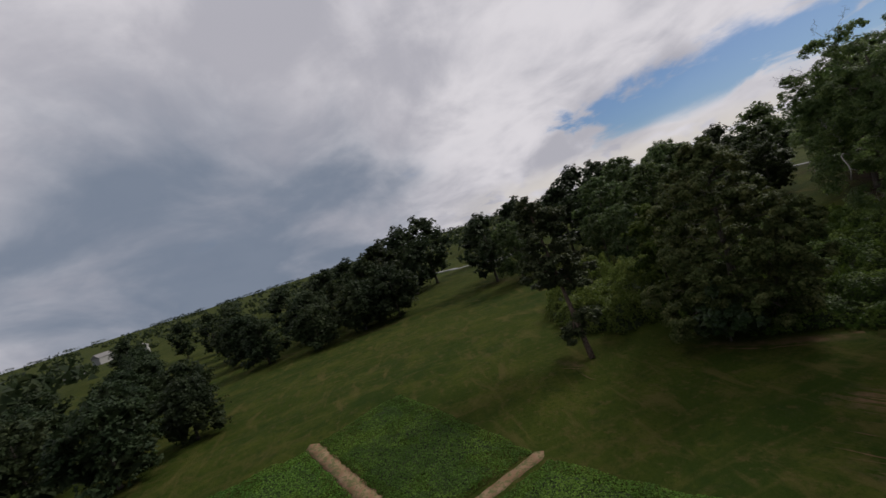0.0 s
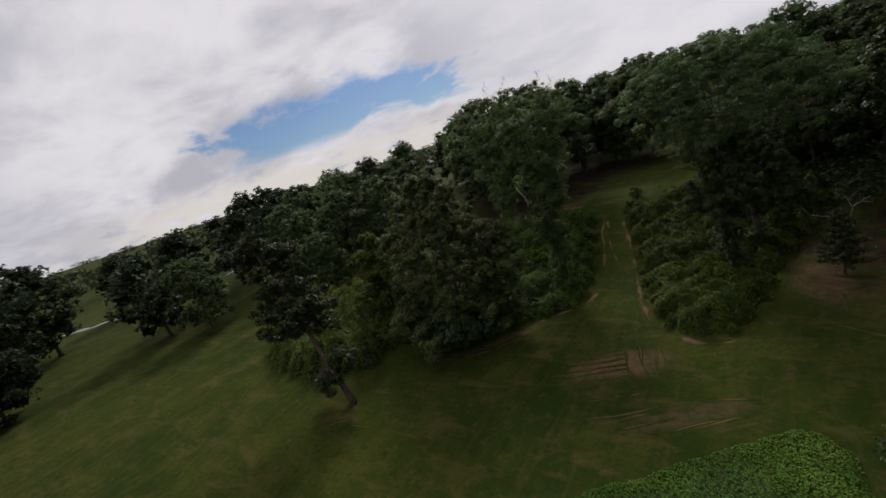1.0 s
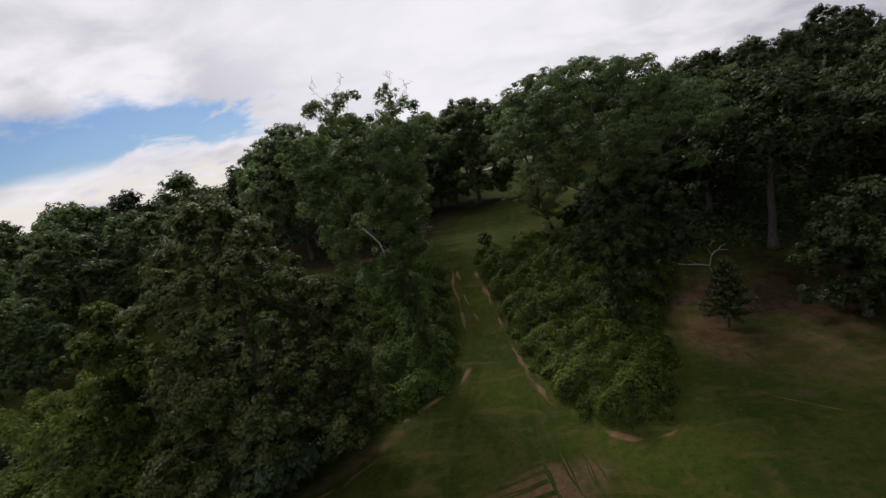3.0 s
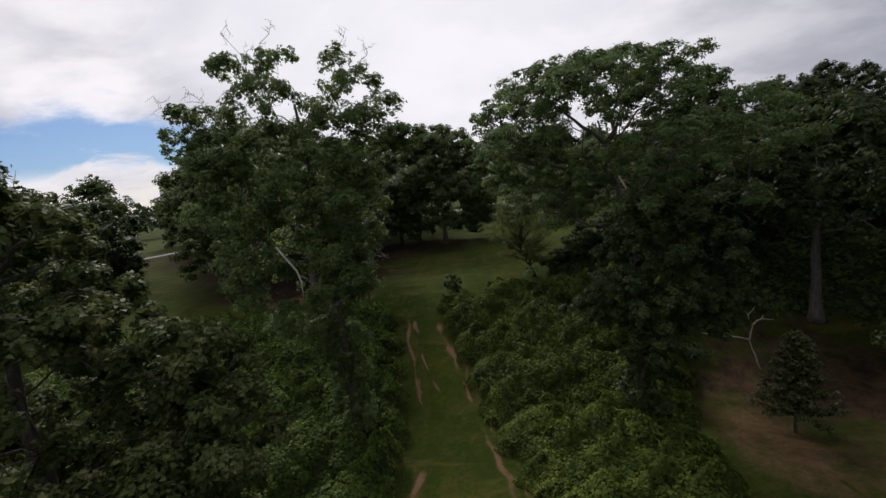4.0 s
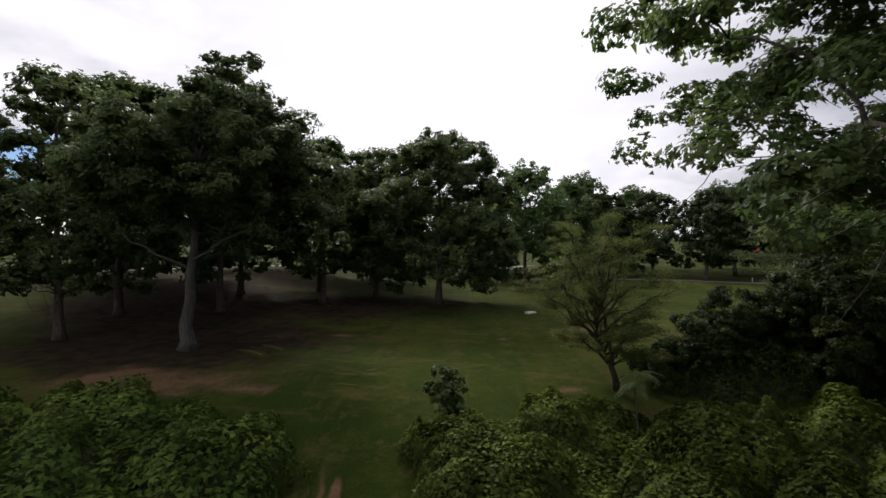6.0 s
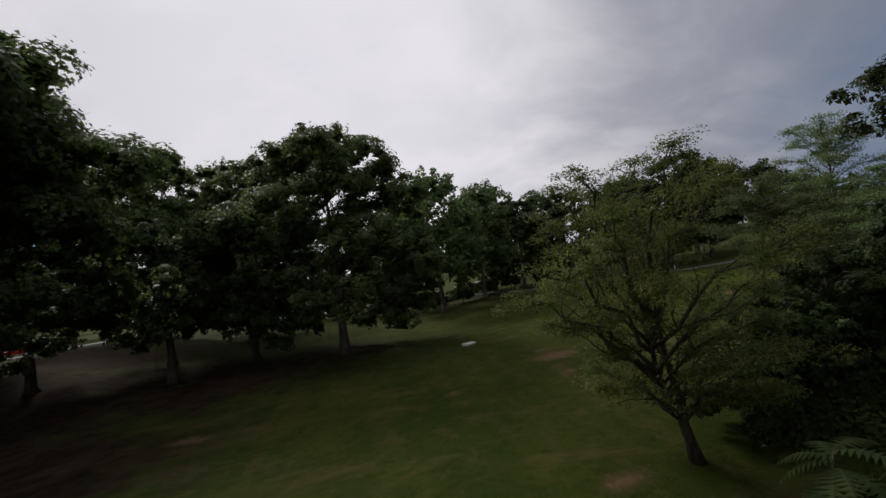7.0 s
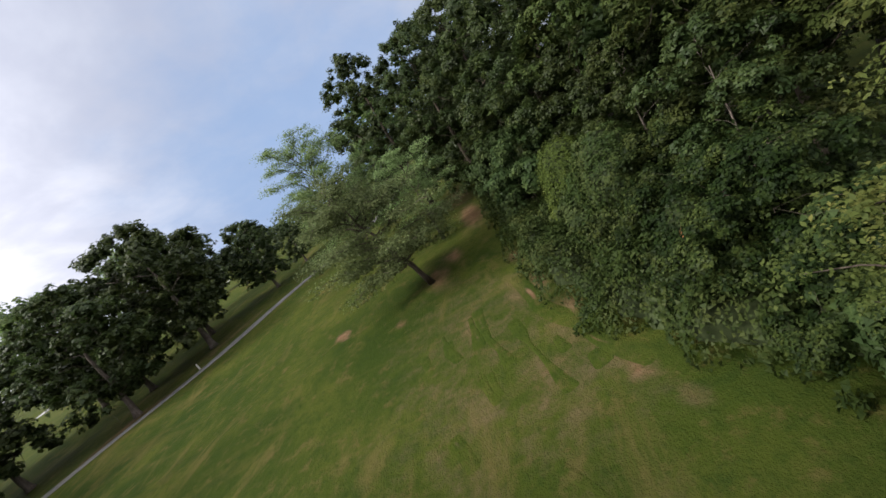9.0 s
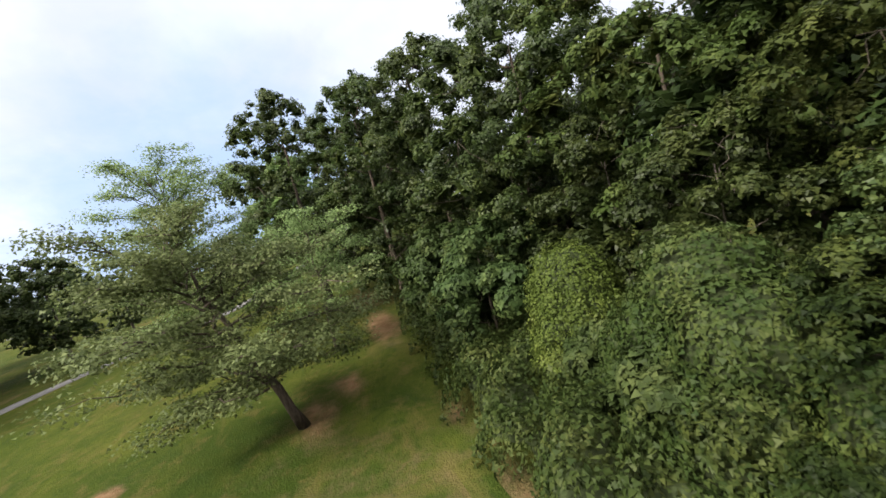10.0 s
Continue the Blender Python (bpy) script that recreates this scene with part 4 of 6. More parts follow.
spreading_oak("ivy_tree", "dark rounded tree with an ivy-clad trunk rising from the vines", (6.0, 44.5), 15.2, 5.7, 6.6, 66000, 0.118, SHADED_WOOD_LEAF, DARK_BARK, 0.3, 6.0, 52, 24, (0, 0), WOODS, shift=1.3, small=(0.24, 0.44), extra=[(0.1, 0, 1.6, 1.5), (0.5, -0.6, 2.4, 1.2), (-0.4, -0.5, 3.0, 1.2), (0.0, 0.1, 3.9, 1.2), (0.3, -0.4, 4.6, 1.1), (-0.2, -0.3, 5.4, 1.2), (0.2, 0, 6.4, 1.4), (5.2, 0.2, 6.6, 1.8), (6.4, -0.3, 7.4, 1.5), (-3.2, 0.4, 8.2, 1.7)])
spreading_oak("edge_tree", "dense green tree at the clearing's edge", (24.5, 41.6), 11.0, 5.2, 0.8, 22000, 0.18, SHADED_WOOD_LEAF, BARK, 0.3, 2.0, 53, 20, (0, 0), WOODS)
wood_a = spreading_oak("woodland_tree", "tall dark woodland oak with a forked pale trunk", (24.5, 54.5), 18.6, 9.4, 7.0, 14000, 0.24, SHADED_WOOD_LEAF, PALE_BARK, 0.5, 8.0, 54, 26, (0, 0), WOODS, small=(0.24, 0.44))
wood_b = spreading_oak("woodland_tree", "tall dark woodland tree with a dense crown", (33.5, 47.5), 19.0, 8.6, 7.0, 13000, 0.24, SHADED_WOOD_LEAF, PALE_BARK, 0.5, 8.0, 55, 24, (0, 0), WOODS)
for src, x, y, turn, k in ((wood_a, 38, 57, 70, 0.93), (wood_b, 46, 49, 130, 0.88), (wood_b, 21.5, 62.5, 40, 0.74), (wood_a, 45, 63, 200, 0.86), (wood_b, 58, 57, 20, 0.85), (wood_a, 60, 44, 300, 0.8),
                           (wood_b, 41, 39, 250, 0.86), (wood_a, 57, 72, 150, 0.85)):
    copy_thing(src, pose(x, y, ground_at(x, y) - 0.05, 0, 0, turn) @ Matrix.Scale(k, 4))
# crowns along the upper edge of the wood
spreading_oak("edge_oak", "dark green oak at the lawn's edge of the wood", (30.0, 68.6), 17.0, 6.6, 1.6, 86000, 0.105, SHADED_WOOD_LEAF, DARK_BARK, 0.32, 4.0, 61, 28, (0, 0), WOODS, small=(0.24, 0.44))
edge_b = spreading_oak("edge_oak", "dark green oak at the lawn's edge of the wood", (36.4, 72.8), 16.8, 6.0, 1.6, 38000, 0.118, SHADED_WOOD_LEAF, DARK_BARK, 0.3, 4.0, 62, 26, (0, 0), WOODS, small=(0.24, 0.44))
copy_thing(edge_b, pose(41.0, 77.0, ground_at(41.0, 77.0) - 0.05, 0, 0, 40) @ Matrix.Scale(1.0, 4))
copy_thing(edge_b, pose(48.0, 83.5, ground_at(48.0, 83.5) - 0.05, 0, 0, 300) @ Matrix.Scale(1.12, 4))
copy_thing(edge_b, pose(44.5, 75.4, ground_at(44.5, 75.4) - 0.05, 0, 0, 110) @ Matrix.Scale(1.02, 4))
copy_thing(edge_b, pose(53.0, 78.0, ground_at(53, 78) - 0.05, 0, 0, 210) @ Matrix.Scale(0.87, 4))
spreading_oak("ash_tree", "tall yellow-green ash over the thicket", (15.0, 64.6), 16.0, 6.0, 3.0, 78000, 0.10, ASH_LEAF, DARK_BARK, 0.22, 5.0, 63, 24, (0, 0), WOODS, small=(0.22, 0.42))
spreading_oak("ash_tree", "tall yellow-green ash over the thicket", (22.8, 66.2), 15.9, 6.0, 2.5, 48000, 0.115, ASH_LEAF, DARK_BARK, 0.2, 5.0, 64, 24, (0, 0), WOODS, small=(0.22, 0.42))


# ---------------------------------------------------------------- thickets of vines
def inside(poly, x, y):
    hit = np.zeros(len(x), bool)
    n = len(poly)
    for i in range(n):
        (ax, ay), (bx, by) = poly[i], poly[(i + 1) % n]
        cross = ((ay > y) != (by > y)) & (x < (bx - ax) * (y - ay) / ((by - ay) if by != ay else 1e-9) + ax)
        hit ^= cross
    return hit


def edge_distance(poly, x, y):
    d = np.full(len(x), 1e9)
    n = len(poly)
    for i in range(n):
        (ax, ay), (bx, by) = poly[i], poly[(i + 1) % n]
        dx, dy = bx - ax, by - ay
        t = np.clip(((x - ax) * dx + (y - ay) * dy) / (dx * dx + dy * dy), 0, 1)
        d = np.minimum(d, np.hypot(x - ax - t * dx, y - ay - t * dy))
    return d


def thicket(name, label, poly, height, mounds, leaf, per_m2, mat, seed, group="", rim=1.4, rough=0.35, long=1.15, category="thicket", wild=0.38, swell=(0.6, 2.2), waver=1.0):
    """A carpet of leaves over humps, on a dark sheet that stands in for the shade beneath."""
    rng = np.random.default_rng(seed)
    p = np.asarray(poly, float)
    x0, y0 = p.min(0)
    x1, y1 = p.max(0)
    hx, hy = rng.uniform(x0, x1, mounds), rng.uniform(y0, y1, mounds)
    hr, hk = rng.uniform(*swell, mounds), rng.uniform(0.15, 1.05, mounds)

    def lift(x, y):
        d = edge_distance(poly, x, y)
        z = np.full(len(x), 0.55)
        for a, b, r, k in zip(hx, hy, hr, hk):
            u = ((x - a) ** 2 + (y - b) ** 2) / (r * r)
            z = np.maximum(z, 0.45 + k * np.sqrt(np.clip(1 - u, 0, 1)))
        return height * z * np.clip(d / rim, 0.0, 1.0) ** 0.55

    area = (x1 - x0) * (y1 - y0)
    n = int(area * per_m2)
    x, y = rng.uniform(x0, x1, n), rng.uniform(y0, y1, n)
    # a wavering outline
    wx = x + waver * (0.5 * np.sin(y * 1.7 + seed) + 0.25 * np.sin(y * 4.1))
    wy = y + waver * (0.5 * np.sin(x * 1.9 + seed) + 0.25 * np.sin(x * 4.7))
    keep = inside(poly, wx, wy)
    x, y, wx, wy = x[keep], y[keep], wx[keep], wy[keep]
    z = lift(wx, wy)
    e = 0.15
    gx = (lift(wx + e, wy) - z) / e
    gy = (lift(wx, wy + e) - z) / e
    normal = np.stack([-np.clip(gx, -3, 3), -np.clip(gy, -3, 3), np.ones(len(x))], 1)
    normal = unit(normal) + rng.standard_normal((len(x), 3)) * wild
    depth = rng.random(len(x)) ** 2
    pos = np.stack([x, y, land(x, y) + np.maximum(0.06, z * (1 - 0.28 * depth) + rng.standard_normal(len(x)) * rough * 0.28)], 1)
    ob = tagged(new(name, leaf_mesh(name, pos, normal, leaf, mat, rng, long)), label, category, group, "stuff")
    # smooth sheet added below the leaves to close gaps, coloured as dark as shade
    gs = 0.7
    xs, ys = np.arange(x0, x1 + gs, gs), np.arange(y0, y1 + gs, gs)
    X, Y = np.meshgrid(xs, ys)
    fx, fy = X.ravel(), Y.ravel()
    ins = inside(poly, fx, fy)
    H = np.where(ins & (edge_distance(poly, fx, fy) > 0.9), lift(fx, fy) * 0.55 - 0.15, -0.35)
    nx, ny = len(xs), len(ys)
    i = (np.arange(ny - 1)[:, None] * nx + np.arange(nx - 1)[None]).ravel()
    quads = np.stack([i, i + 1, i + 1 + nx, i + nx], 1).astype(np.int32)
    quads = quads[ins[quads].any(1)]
    part("stems", mesh_from("stems", np.stack([fx, fy, land(fx, fy) + H], 1), quads, SHADE_FILL, True), ob)
    return ob


LEFT_BANK = [(-10.2, 39.0), (-12.0, 37.2), (-14.6, 35.4), (-18.5, 30.5), (-22.5, 28.5), (-30, 27), (-38, 30), (-46, 44), (-46, 58), (-34, 63), (-22, 64), (-13.6, 63.2), (-12.6, 58), (-11.8, 52), (-10.4, 45)]
RIGHT_BANK = [(-8.9, 62.6), (-6.2, 54), (-4.6, 47.3), (-1.9, 37.6), (0.3, 33.0), (3.2, 31.0), (6.2, 32.2), (7.8, 36), (8.7, 40.5), (9.6, 45.5), (11.4, 49.5), (13.2, 52.8), (16, 58), (14, 64), (8, 65.4), (3.5, 65.2), (-1, 65.4), (-4.5, 64.8), (-7.5, 63.8)]
thicket("kudzu_thicket", "dense green kudzu vines covering the bank beside the track", LEFT_BANK, 2.4, 230, 0.17, 98, VINE_LEAF, 71, "kudzu on the bank", rough=0.2, long=1.7, wild=0.24, swell=(0.8, 3.0))
thicket("kudzu_thicket", "dense green kudzu vines covering the bank beside the track", RIGHT_BANK, 1.85, 170, 0.13, 240, VINE_LEAF, 72, "kudzu on the bank", rough=0.2, long=1.7, wild=0.24, swell=(0.8, 2.8))
thicket("vine_thicket", "bright yellow-green vines heaped behind the leaning pine", [(-30, 21.5), (-34, 18.6), (-40, 17.6), (-48, 19.5), (-55, 24), (-60, 33), (-56, 41), (-46, 41), (-38, 35), (-31, 29)], 4.2, 70, 0.27, 70, BRIGHT_LEAF, 73, rim=2.0)
# undergrowth in the wood and at its lawn edge
thicket("undergrowth", "dark leafy undergrowth among the trunks of the wood", [(14.5, 56), (21, 56), (28, 53), (36, 48), (45, 44), (75, 42), (75, 74), (55, 74), (36, 72), (28, 70), (14, 66), (16, 58)], 1.1, 160, 0.45, 9, WOOD_LEAF, 74, rim=2.0)
HEDGE = [(4.4, 68.6), (6.6, 70.0), (7.9, 71.6), (10.8, 73.4), (14.2, 74.9), (17.8, 75.8), (22, 76.4), (27, 76.6), (32, 77.4), (37, 77.8), (40, 74), (33, 70.5), (24, 68.6), (14, 66.2), (8, 65.4)]
thicket("edge_thicket", "low ragged green weeds along the mown edge of the wood", HEDGE, 1.9, 90, 0.12, 300, WEED_LEAF, 75, rim=0.9)


def bush(name, label, spot, lobes, leaf, count, mat, seed, category="bush", group="", **more):
    return build_tree(name, label, category, spot, max(l[2] + l[3] for l in lobes), lobes, leaf, count, mat, DARK_BARK, more.pop("trunk", 0.12), more.pop("fork", 0.6), seed, group=group, roots=False, core=0, **more)


HEDGE_GROUP = "bushes at the wood's edge"
bush("elm_bush", "large fresh green bush with broad leaves, a few withered", (9.8, 69.2), [(0, 0, 1.9, 2.3), (1.4, 0.8, 3.2, 2.0), (-1.3, 0.6, 3.1, 2.0), (0.2, -0.6, 4.2, 1.9), (2.2, 0.6, 1.6, 1.9), (-2.0, 0.4, 1.5, 1.8), (0.9, 1.4, 1.8, 1.6)], 0.066, 60000, ELM_LEAF, 81, long=1.8, group=HEDGE_GROUP, puffs=18, small=(0.2, 0.42), flat=0.7, fill=0.05)
bush("elm_bush", "large dark bush with hanging leafy sprays", (14.8, 70.0), [(0, 0, 1.9, 2.3), (1.6, 0.2, 2.8, 2.0), (-1.5, 0.5, 3.2, 2.0), (0.0, -0.6, 3.9, 1.8), (2.4, 0.8, 1.7, 2.0), (-2.3, 0.9, 1.7, 1.9), (0, 1.6, 1.9, 1.8)], 0.068, 48000, ELM_LEAF, 82, long=1.8, group=HEDGE_GROUP, puffs=18, small=(0.2, 0.42), flat=0.7, fill=0.05)


def vine_mound(x, y, label, balls, leaf, mat, per_m2, seed, sag=0.0, long=1.3):
    """A hump of small leaves draped over dark bodies that stand in for inner shade; sag pulls the leaves down like
    hanging strands.
    """
    rng = np.random.default_rng(seed)
    top = empty("vine_mound", pose(x, y, ground_at(x, y) - 0.04), label, "bush", HEDGE_GROUP)
    balls = np.array(balls, float)
    where, norm, inner = [], [], []
    for cx, cy, cz, r in balls:
        n = int(4 * math.pi * r * r * per_m2)
        d = unit(rng.standard_normal((n, 3)))
        swell = 1 + 0.09 * np.sin(d[:, :1] * 9 + cx * 3) * np.sin(d[:, 2:] * 8 + cy) + 0.05 * np.sin(d[:, 1:2] * 17 + cz)
        p = np.array([cx, cy, cz]) + d * r * swell * rng.uniform(0.90, 1.06, (n, 1))
        free = p[:, 2] > 0.05
        for bx, by, bz, br in balls:
            free &= np.linalg.norm(p - [bx, by, bz], axis=1) > br * 0.88
        where.append(p[free])
        norm.append(d[free] + rng.standard_normal((free.sum(), 3)) * 0.32 + [0, 0, 0.25 - sag])
    part("crown", leaf_mesh("crown", np.concatenate(where), np.concatenate(norm), leaf, mat, rng, long), top)
    # plain bodies added inside the hump, their dark colour stands in for shade
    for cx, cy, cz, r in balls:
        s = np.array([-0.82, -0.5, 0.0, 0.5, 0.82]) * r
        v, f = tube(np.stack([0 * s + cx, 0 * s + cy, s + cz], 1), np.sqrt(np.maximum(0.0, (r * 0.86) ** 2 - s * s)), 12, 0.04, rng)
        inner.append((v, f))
    part("understory", mesh_from("understory", *join(inner), SHADE_FILL, True), top, "dark body standing in for the shade inside the vines")


vine_mound(21.9, 71.6, "bright yellow-green vine draped as a tall hump",
           [(0, 0, 0.9, 1.9), (0, 0, 2.0, 1.75), (0.05, 0, 2.8, 1.55), (0.1, 0.05, 3.4, 1.35), (-1.1, 0.7, 0.7, 1.3), (1.2, 0.6, 0.7, 1.3), (-0.6, 1.3, 0.6, 1.1)], 0.075, MOUND_LEAF, 270, 83)
vine_mound(16.9, 71.3, "dark green vines hanging over the bushes like a curtain",
           [(0, 0, 1.2, 1.9), (0.2, -0.2, 2.8, 1.7), (-0.3, -0.5, 4.0, 1.4), (-1.5, 0.3, 1.6, 1.6), (-1.4, -0.2, 3.2, 1.4), (1.4, 0.7, 1.0, 1.4), (1.2, 0.3, 2.4, 1.2), (-0.4, 1.1, 0.8, 1.3)], 0.075, WEED_LEAF, 240, 76, 0.2, 2.0)
vine_mound(12.6, 70.9, "fresh green vines heaped over the hedge",
           [(0, 0, 1.1, 1.7), (0.4, -0.4, 2.6, 1.5), (-1.2, 0.2, 1.2, 1.4), (1.3, 0.5, 1.0, 1.4), (-0.9, -0.4, 2.4, 1.2), (0.2, 0.9, 0.7, 1.1)], 0.07, ELM_LEAF, 240, 79, 0.1, 1.8)
bush("privet_bush", "tangled dark green privet at the lawn's edge", (18.0, 71.8), [(0, 0, 1.0, 1.5), (1.4, 0.3, 1.5, 1.4), (-1.4, 0.4, 1.7, 1.5), (0, -0.6, 2.2, 1.4), (0.3, 0.9, 1.0, 1.2)], 0.15, 22000, PRIVET_LEAF, 84, group=HEDGE_GROUP)
bush("privet_bush", "tangled dark green privet at the lawn's edge", (26.4, 73.6), [(0, 0, 1.8, 2.0), (1.6, 0.3, 3.4, 1.8), (-1.4, 0.4, 3.2, 1.8), (0, -0.3, 4.6, 1.7), (0.5, 1.3, 1.6, 1.5), (2.6, 0.3, 1.6, 1.6)], 0.15, 20000, PRIVET_LEAF, 85, group=HEDGE_GROUP)
bush("privet_bush", "tangled dark green privet at the lawn's edge", (31.6, 74.6), [(0, 0, 1.8, 2.0), (1.6, 0.3, 3.2, 1.8), (-1.4, 0.4, 3.4, 1.8), (0, -0.3, 4.6, 1.7), (0.5, 1.2, 1.6, 1.5)], 0.15, 18000, PRIVET_LEAF, 86, group=HEDGE_GROUP)
bush("privet_bush", "low dark privet at the young elm's foot", (5.4, 68.7), [(0, 0, 0.9, 1.2), (0.9, 0.4, 1.2, 1.0), (-0.8, 0.3, 1.0, 1.0), (0.1, -0.2, 1.9, 0.9)], 0.126, 9000, PRIVET_LEAF, 77, group=HEDGE_GROUP)
bush("privet_bush", "tangled dark green privet at the lawn's edge", (7.6, 68.6), [(0, 0, 1.3, 1.5), (1.1, 0.3, 1.8, 1.3), (-1.0, 0.4, 1.7, 1.3), (0, -0.3, 2.9, 1.2)], 0.126, 13000, PRIVET_LEAF, 78, group=HEDGE_GROUP)
withered = np.random.default_rng(87)
tagged(new("withered_leaves", leaf_mesh("withered_leaves", np.array([[10.4, 71.2, 6.0], [10.52, 71.15, 6.04], [10.25, 71.25, 5.96]]), np.array([[0.3, 1, 0.6]] * 3), 0.15, ORANGE_LEAF, withered)),
       "a few withered orange leaves caught in the bush", "leaves", kind="stuff")
bush("shrub", "small dark sapling at the top of the bank", (-6.9, 63.8), [(0, 0, 1.2, 0.9), (0.3, 0.1, 2.3, 0.75), (-0.4, 0.2, 2.1, 0.7), (0, 0, 3.1, 0.6), (0.5, -0.3, 1.2, 0.7)], 0.2, 1500, WOOD_LEAF, 88, trunk=0.06)



def sumac(x, y, height, seed):
    """A thin stem with a crown of feathered fronds."""
    rng = np.random.default_rng(seed)
    top = empty("sumac_sapling", pose(x, y, ground_at(x, y) - 0.03), "slim sumac sapling with feathered green fronds above the vines", "sapling")
    stem = bend((0, 0, 0), (0.1, 0.1, height), rng, 6, 0, 0.03)
    part("trunk", mesh_from("trunk", *tube(stem, np.linspace(0.05, 0.02, 6), 6), BARK, True), top)
    for i in range(13):
        start = stem[5] - [0, 0, 0.9 * (i % 5) / 5]
        a = i * 2.4 + rng.uniform(-0.3, 0.3)
        reach, rise = rng.uniform(0.9, 1.35), rng.uniform(0.1, 0.75)
        t = np.linspace(0, 1, 12)[:, None]
        line = start + np.array([math.cos(a), math.sin(a), 0]) * reach * t + np.array([0, 0, 1.0]) * (rise * t - 0.75 * t * t)
        way_on = unit(np.gradient(line, axis=0))
        side = unit(np.cross(way_on, [[0, 0, 1.0]]))
        long = (0.34 * np.sin(np.pi * np.clip(t[:, 0] * 0.85 + 0.15, 0, 1)))[:, None]
        tips = [line + side * sgn * long + way_on * long * 0.35 - [0, 0, 0.06] for sgn in (-1, 1)]
        verts = np.concatenate([line, *tips])
        faces = [q for k in range(11) for q in ((k, k + 1, 12 + k), (k + 1, k, 24 + k))]
        part("frond", mesh_from("frond", verts, faces, PRIVET_LEAF), top)


sumac(1.7, 63.1, 3.6, 188)

under_a = spreading_oak("understory_tree", "leafy green understory tree behind the hedge", (23.6, 68.6), 9.0, 3.7, 0.6, 19000, 0.105, SHADED_WOOD_LEAF, BARK, 0.12, 1.2, 89, 18, (0, 0), "understory trees", roots=False)
for x, y, turn, k in ((28.4, 70.4, 80, 0.95), (18.6, 68.4, 160, 0.9), (33.4, 72.4, 240, 1.0), (13.4, 67.6, 310, 0.85)):
    copy_thing(under_a, pose(x, y, ground_at(x, y) - 0.05, 0, 0, turn) @ Matrix.Scale(k, 4))

# ---------------------------------------------------------------- trees of the upper lawn
LAWN = "park trees on the upper lawn"


def sparse_tree(name, label, spot, height, radius, base, count, leaf, mat, seed, lean, trunk, branches, group, up=0.5, puff=0.7, droop=0.0, belly=0.4, twigs=1, fork=0.82, stem_top=0.93):
    """A light, open tree: a stem, thin boughs and sprays of leaves along them."""
    rng = np.random.default_rng(seed)
    x, y = spot
    top = empty(name, pose(x, y, ground_at(x, y) - 0.04), label, "tree", group)
    s = np.linspace(0, 1, 10)
    stem = np.stack([lean[0] * s, lean[1] * s, s * height * stem_top], 1)
    stem[1:-1, :2] += rng.standard_normal((8, 2)) * 0.10
    part("trunk", mesh_from("trunk", *tube(stem, trunk * (1 - 0.9 * s) * np.where(s == 0, 1.35, 1), 8, 0.04, rng), DARK_BARK, True), top)
    where, norm = [], []
    each = count // (branches * 5 * twigs)
    for i in range(branches):
        h = base / height + (0.97 - base / height) * ((i + rng.random()) / branches)
        start = np.array([np.interp(h * height, stem[:, 2], stem[:, j]) for j in range(2)] + [min(h * height * fork, height * stem_top * 0.97)])
        k = (h - base / height) / (1 - base / height)
        wide = math.sqrt(max(0.03, 1 - ((k - belly) / (1.02 - belly if k > belly else belly + 0.35)) ** 2))
        a = i * 2.399963 + rng.uniform(-0.5, 0.5)
        reach = radius * wide * rng.uniform(0.75, 1.1)
        tip = np.array([start[0] + math.cos(a) * reach, start[1] + math.sin(a) * reach, h * height + rng.uniform(-0.2, 0.5) - droop * reach])
        line = bend(start, tip, rng, 7, up * 0.3, 0.07)
        limb = part("limb", mesh_from("limb", *tube(line, np.linspace(trunk * (0.27 if fork > 0.7 else 0.40), 0.010, 7), 5), DARK_BARK, True), top)
        for j in (2, 3, 4, 5, 6) * twigs:
            side = line[j] + rng.standard_normal(3) * [0.55, 0.55, 0.25] * radius * 0.22 + [0, 0, 0.1]
            part("twig", mesh_from("twig", *tube(bend(line[max(0, j - 1)], side, rng, 4, 0, 0.08), np.linspace(0.028, 0.008, 4), 4), DARK_BARK, True), limb)
            for centre, m in ((side, each // 2), (line[j], each - each // 2)):
                d = unit(rng.standard_normal((m, 3)))
                where.append(centre + d * (rng.random((m, 1)) ** 0.6) * puff * rng.uniform(0.7, 1.3) * [1.15, 1.15, 0.5])
                norm.append(np.array([0, 0, 0.8]) + d * 0.4 + rng.standard_normal((m, 3)) * 0.45)
    part("crown", leaf_mesh("crown", np.concatenate(where), np.concatenate(norm), leaf, mat, rng, 1.6), top)
    return top


sparse_tree("elm_sapling", "light yellow-green young elm with open boughs", (2.7, 68.4), 10.3, 3.8, 2.4, 76000, 0.050, YELLOW_LEAF, 91, (-1.3, -0.5), 0.19, 30, "", 0.6, 0.46, belly=0.48, twigs=2, fork=0.55, stem_top=0.62)
sparse_tree("leaning_tree", "feathery grey-green little tree leaning over the lawn", (25.3, 82.2), 9.4, 4.8, 2.0, 50000, 0.08, GREYBROWN_LEAF, 92, (-1.4, 2.2), 0.20, 30, "", 0.3, 0.8, 0.10)
sparse_tree("slender_tree", "slender pale-green tree with thin airy leaves", (38.2, 89.4), 15.0, 4.6, 3.5, 44000, 0.085, GREY_LEAF, 93, (0.2, 0.6), 0.15, 34, "", 0.9, 0.85)
sparse_tree("locust_tree", "thin leaning tree with fine foliage", (33.5, 81.6), 8.5, 3.4, 2.4, 16000, 0.08, GREY_LEAF, 94, (-0.8, -0.4), 0.12, 18, "", 0.5, 0.6)
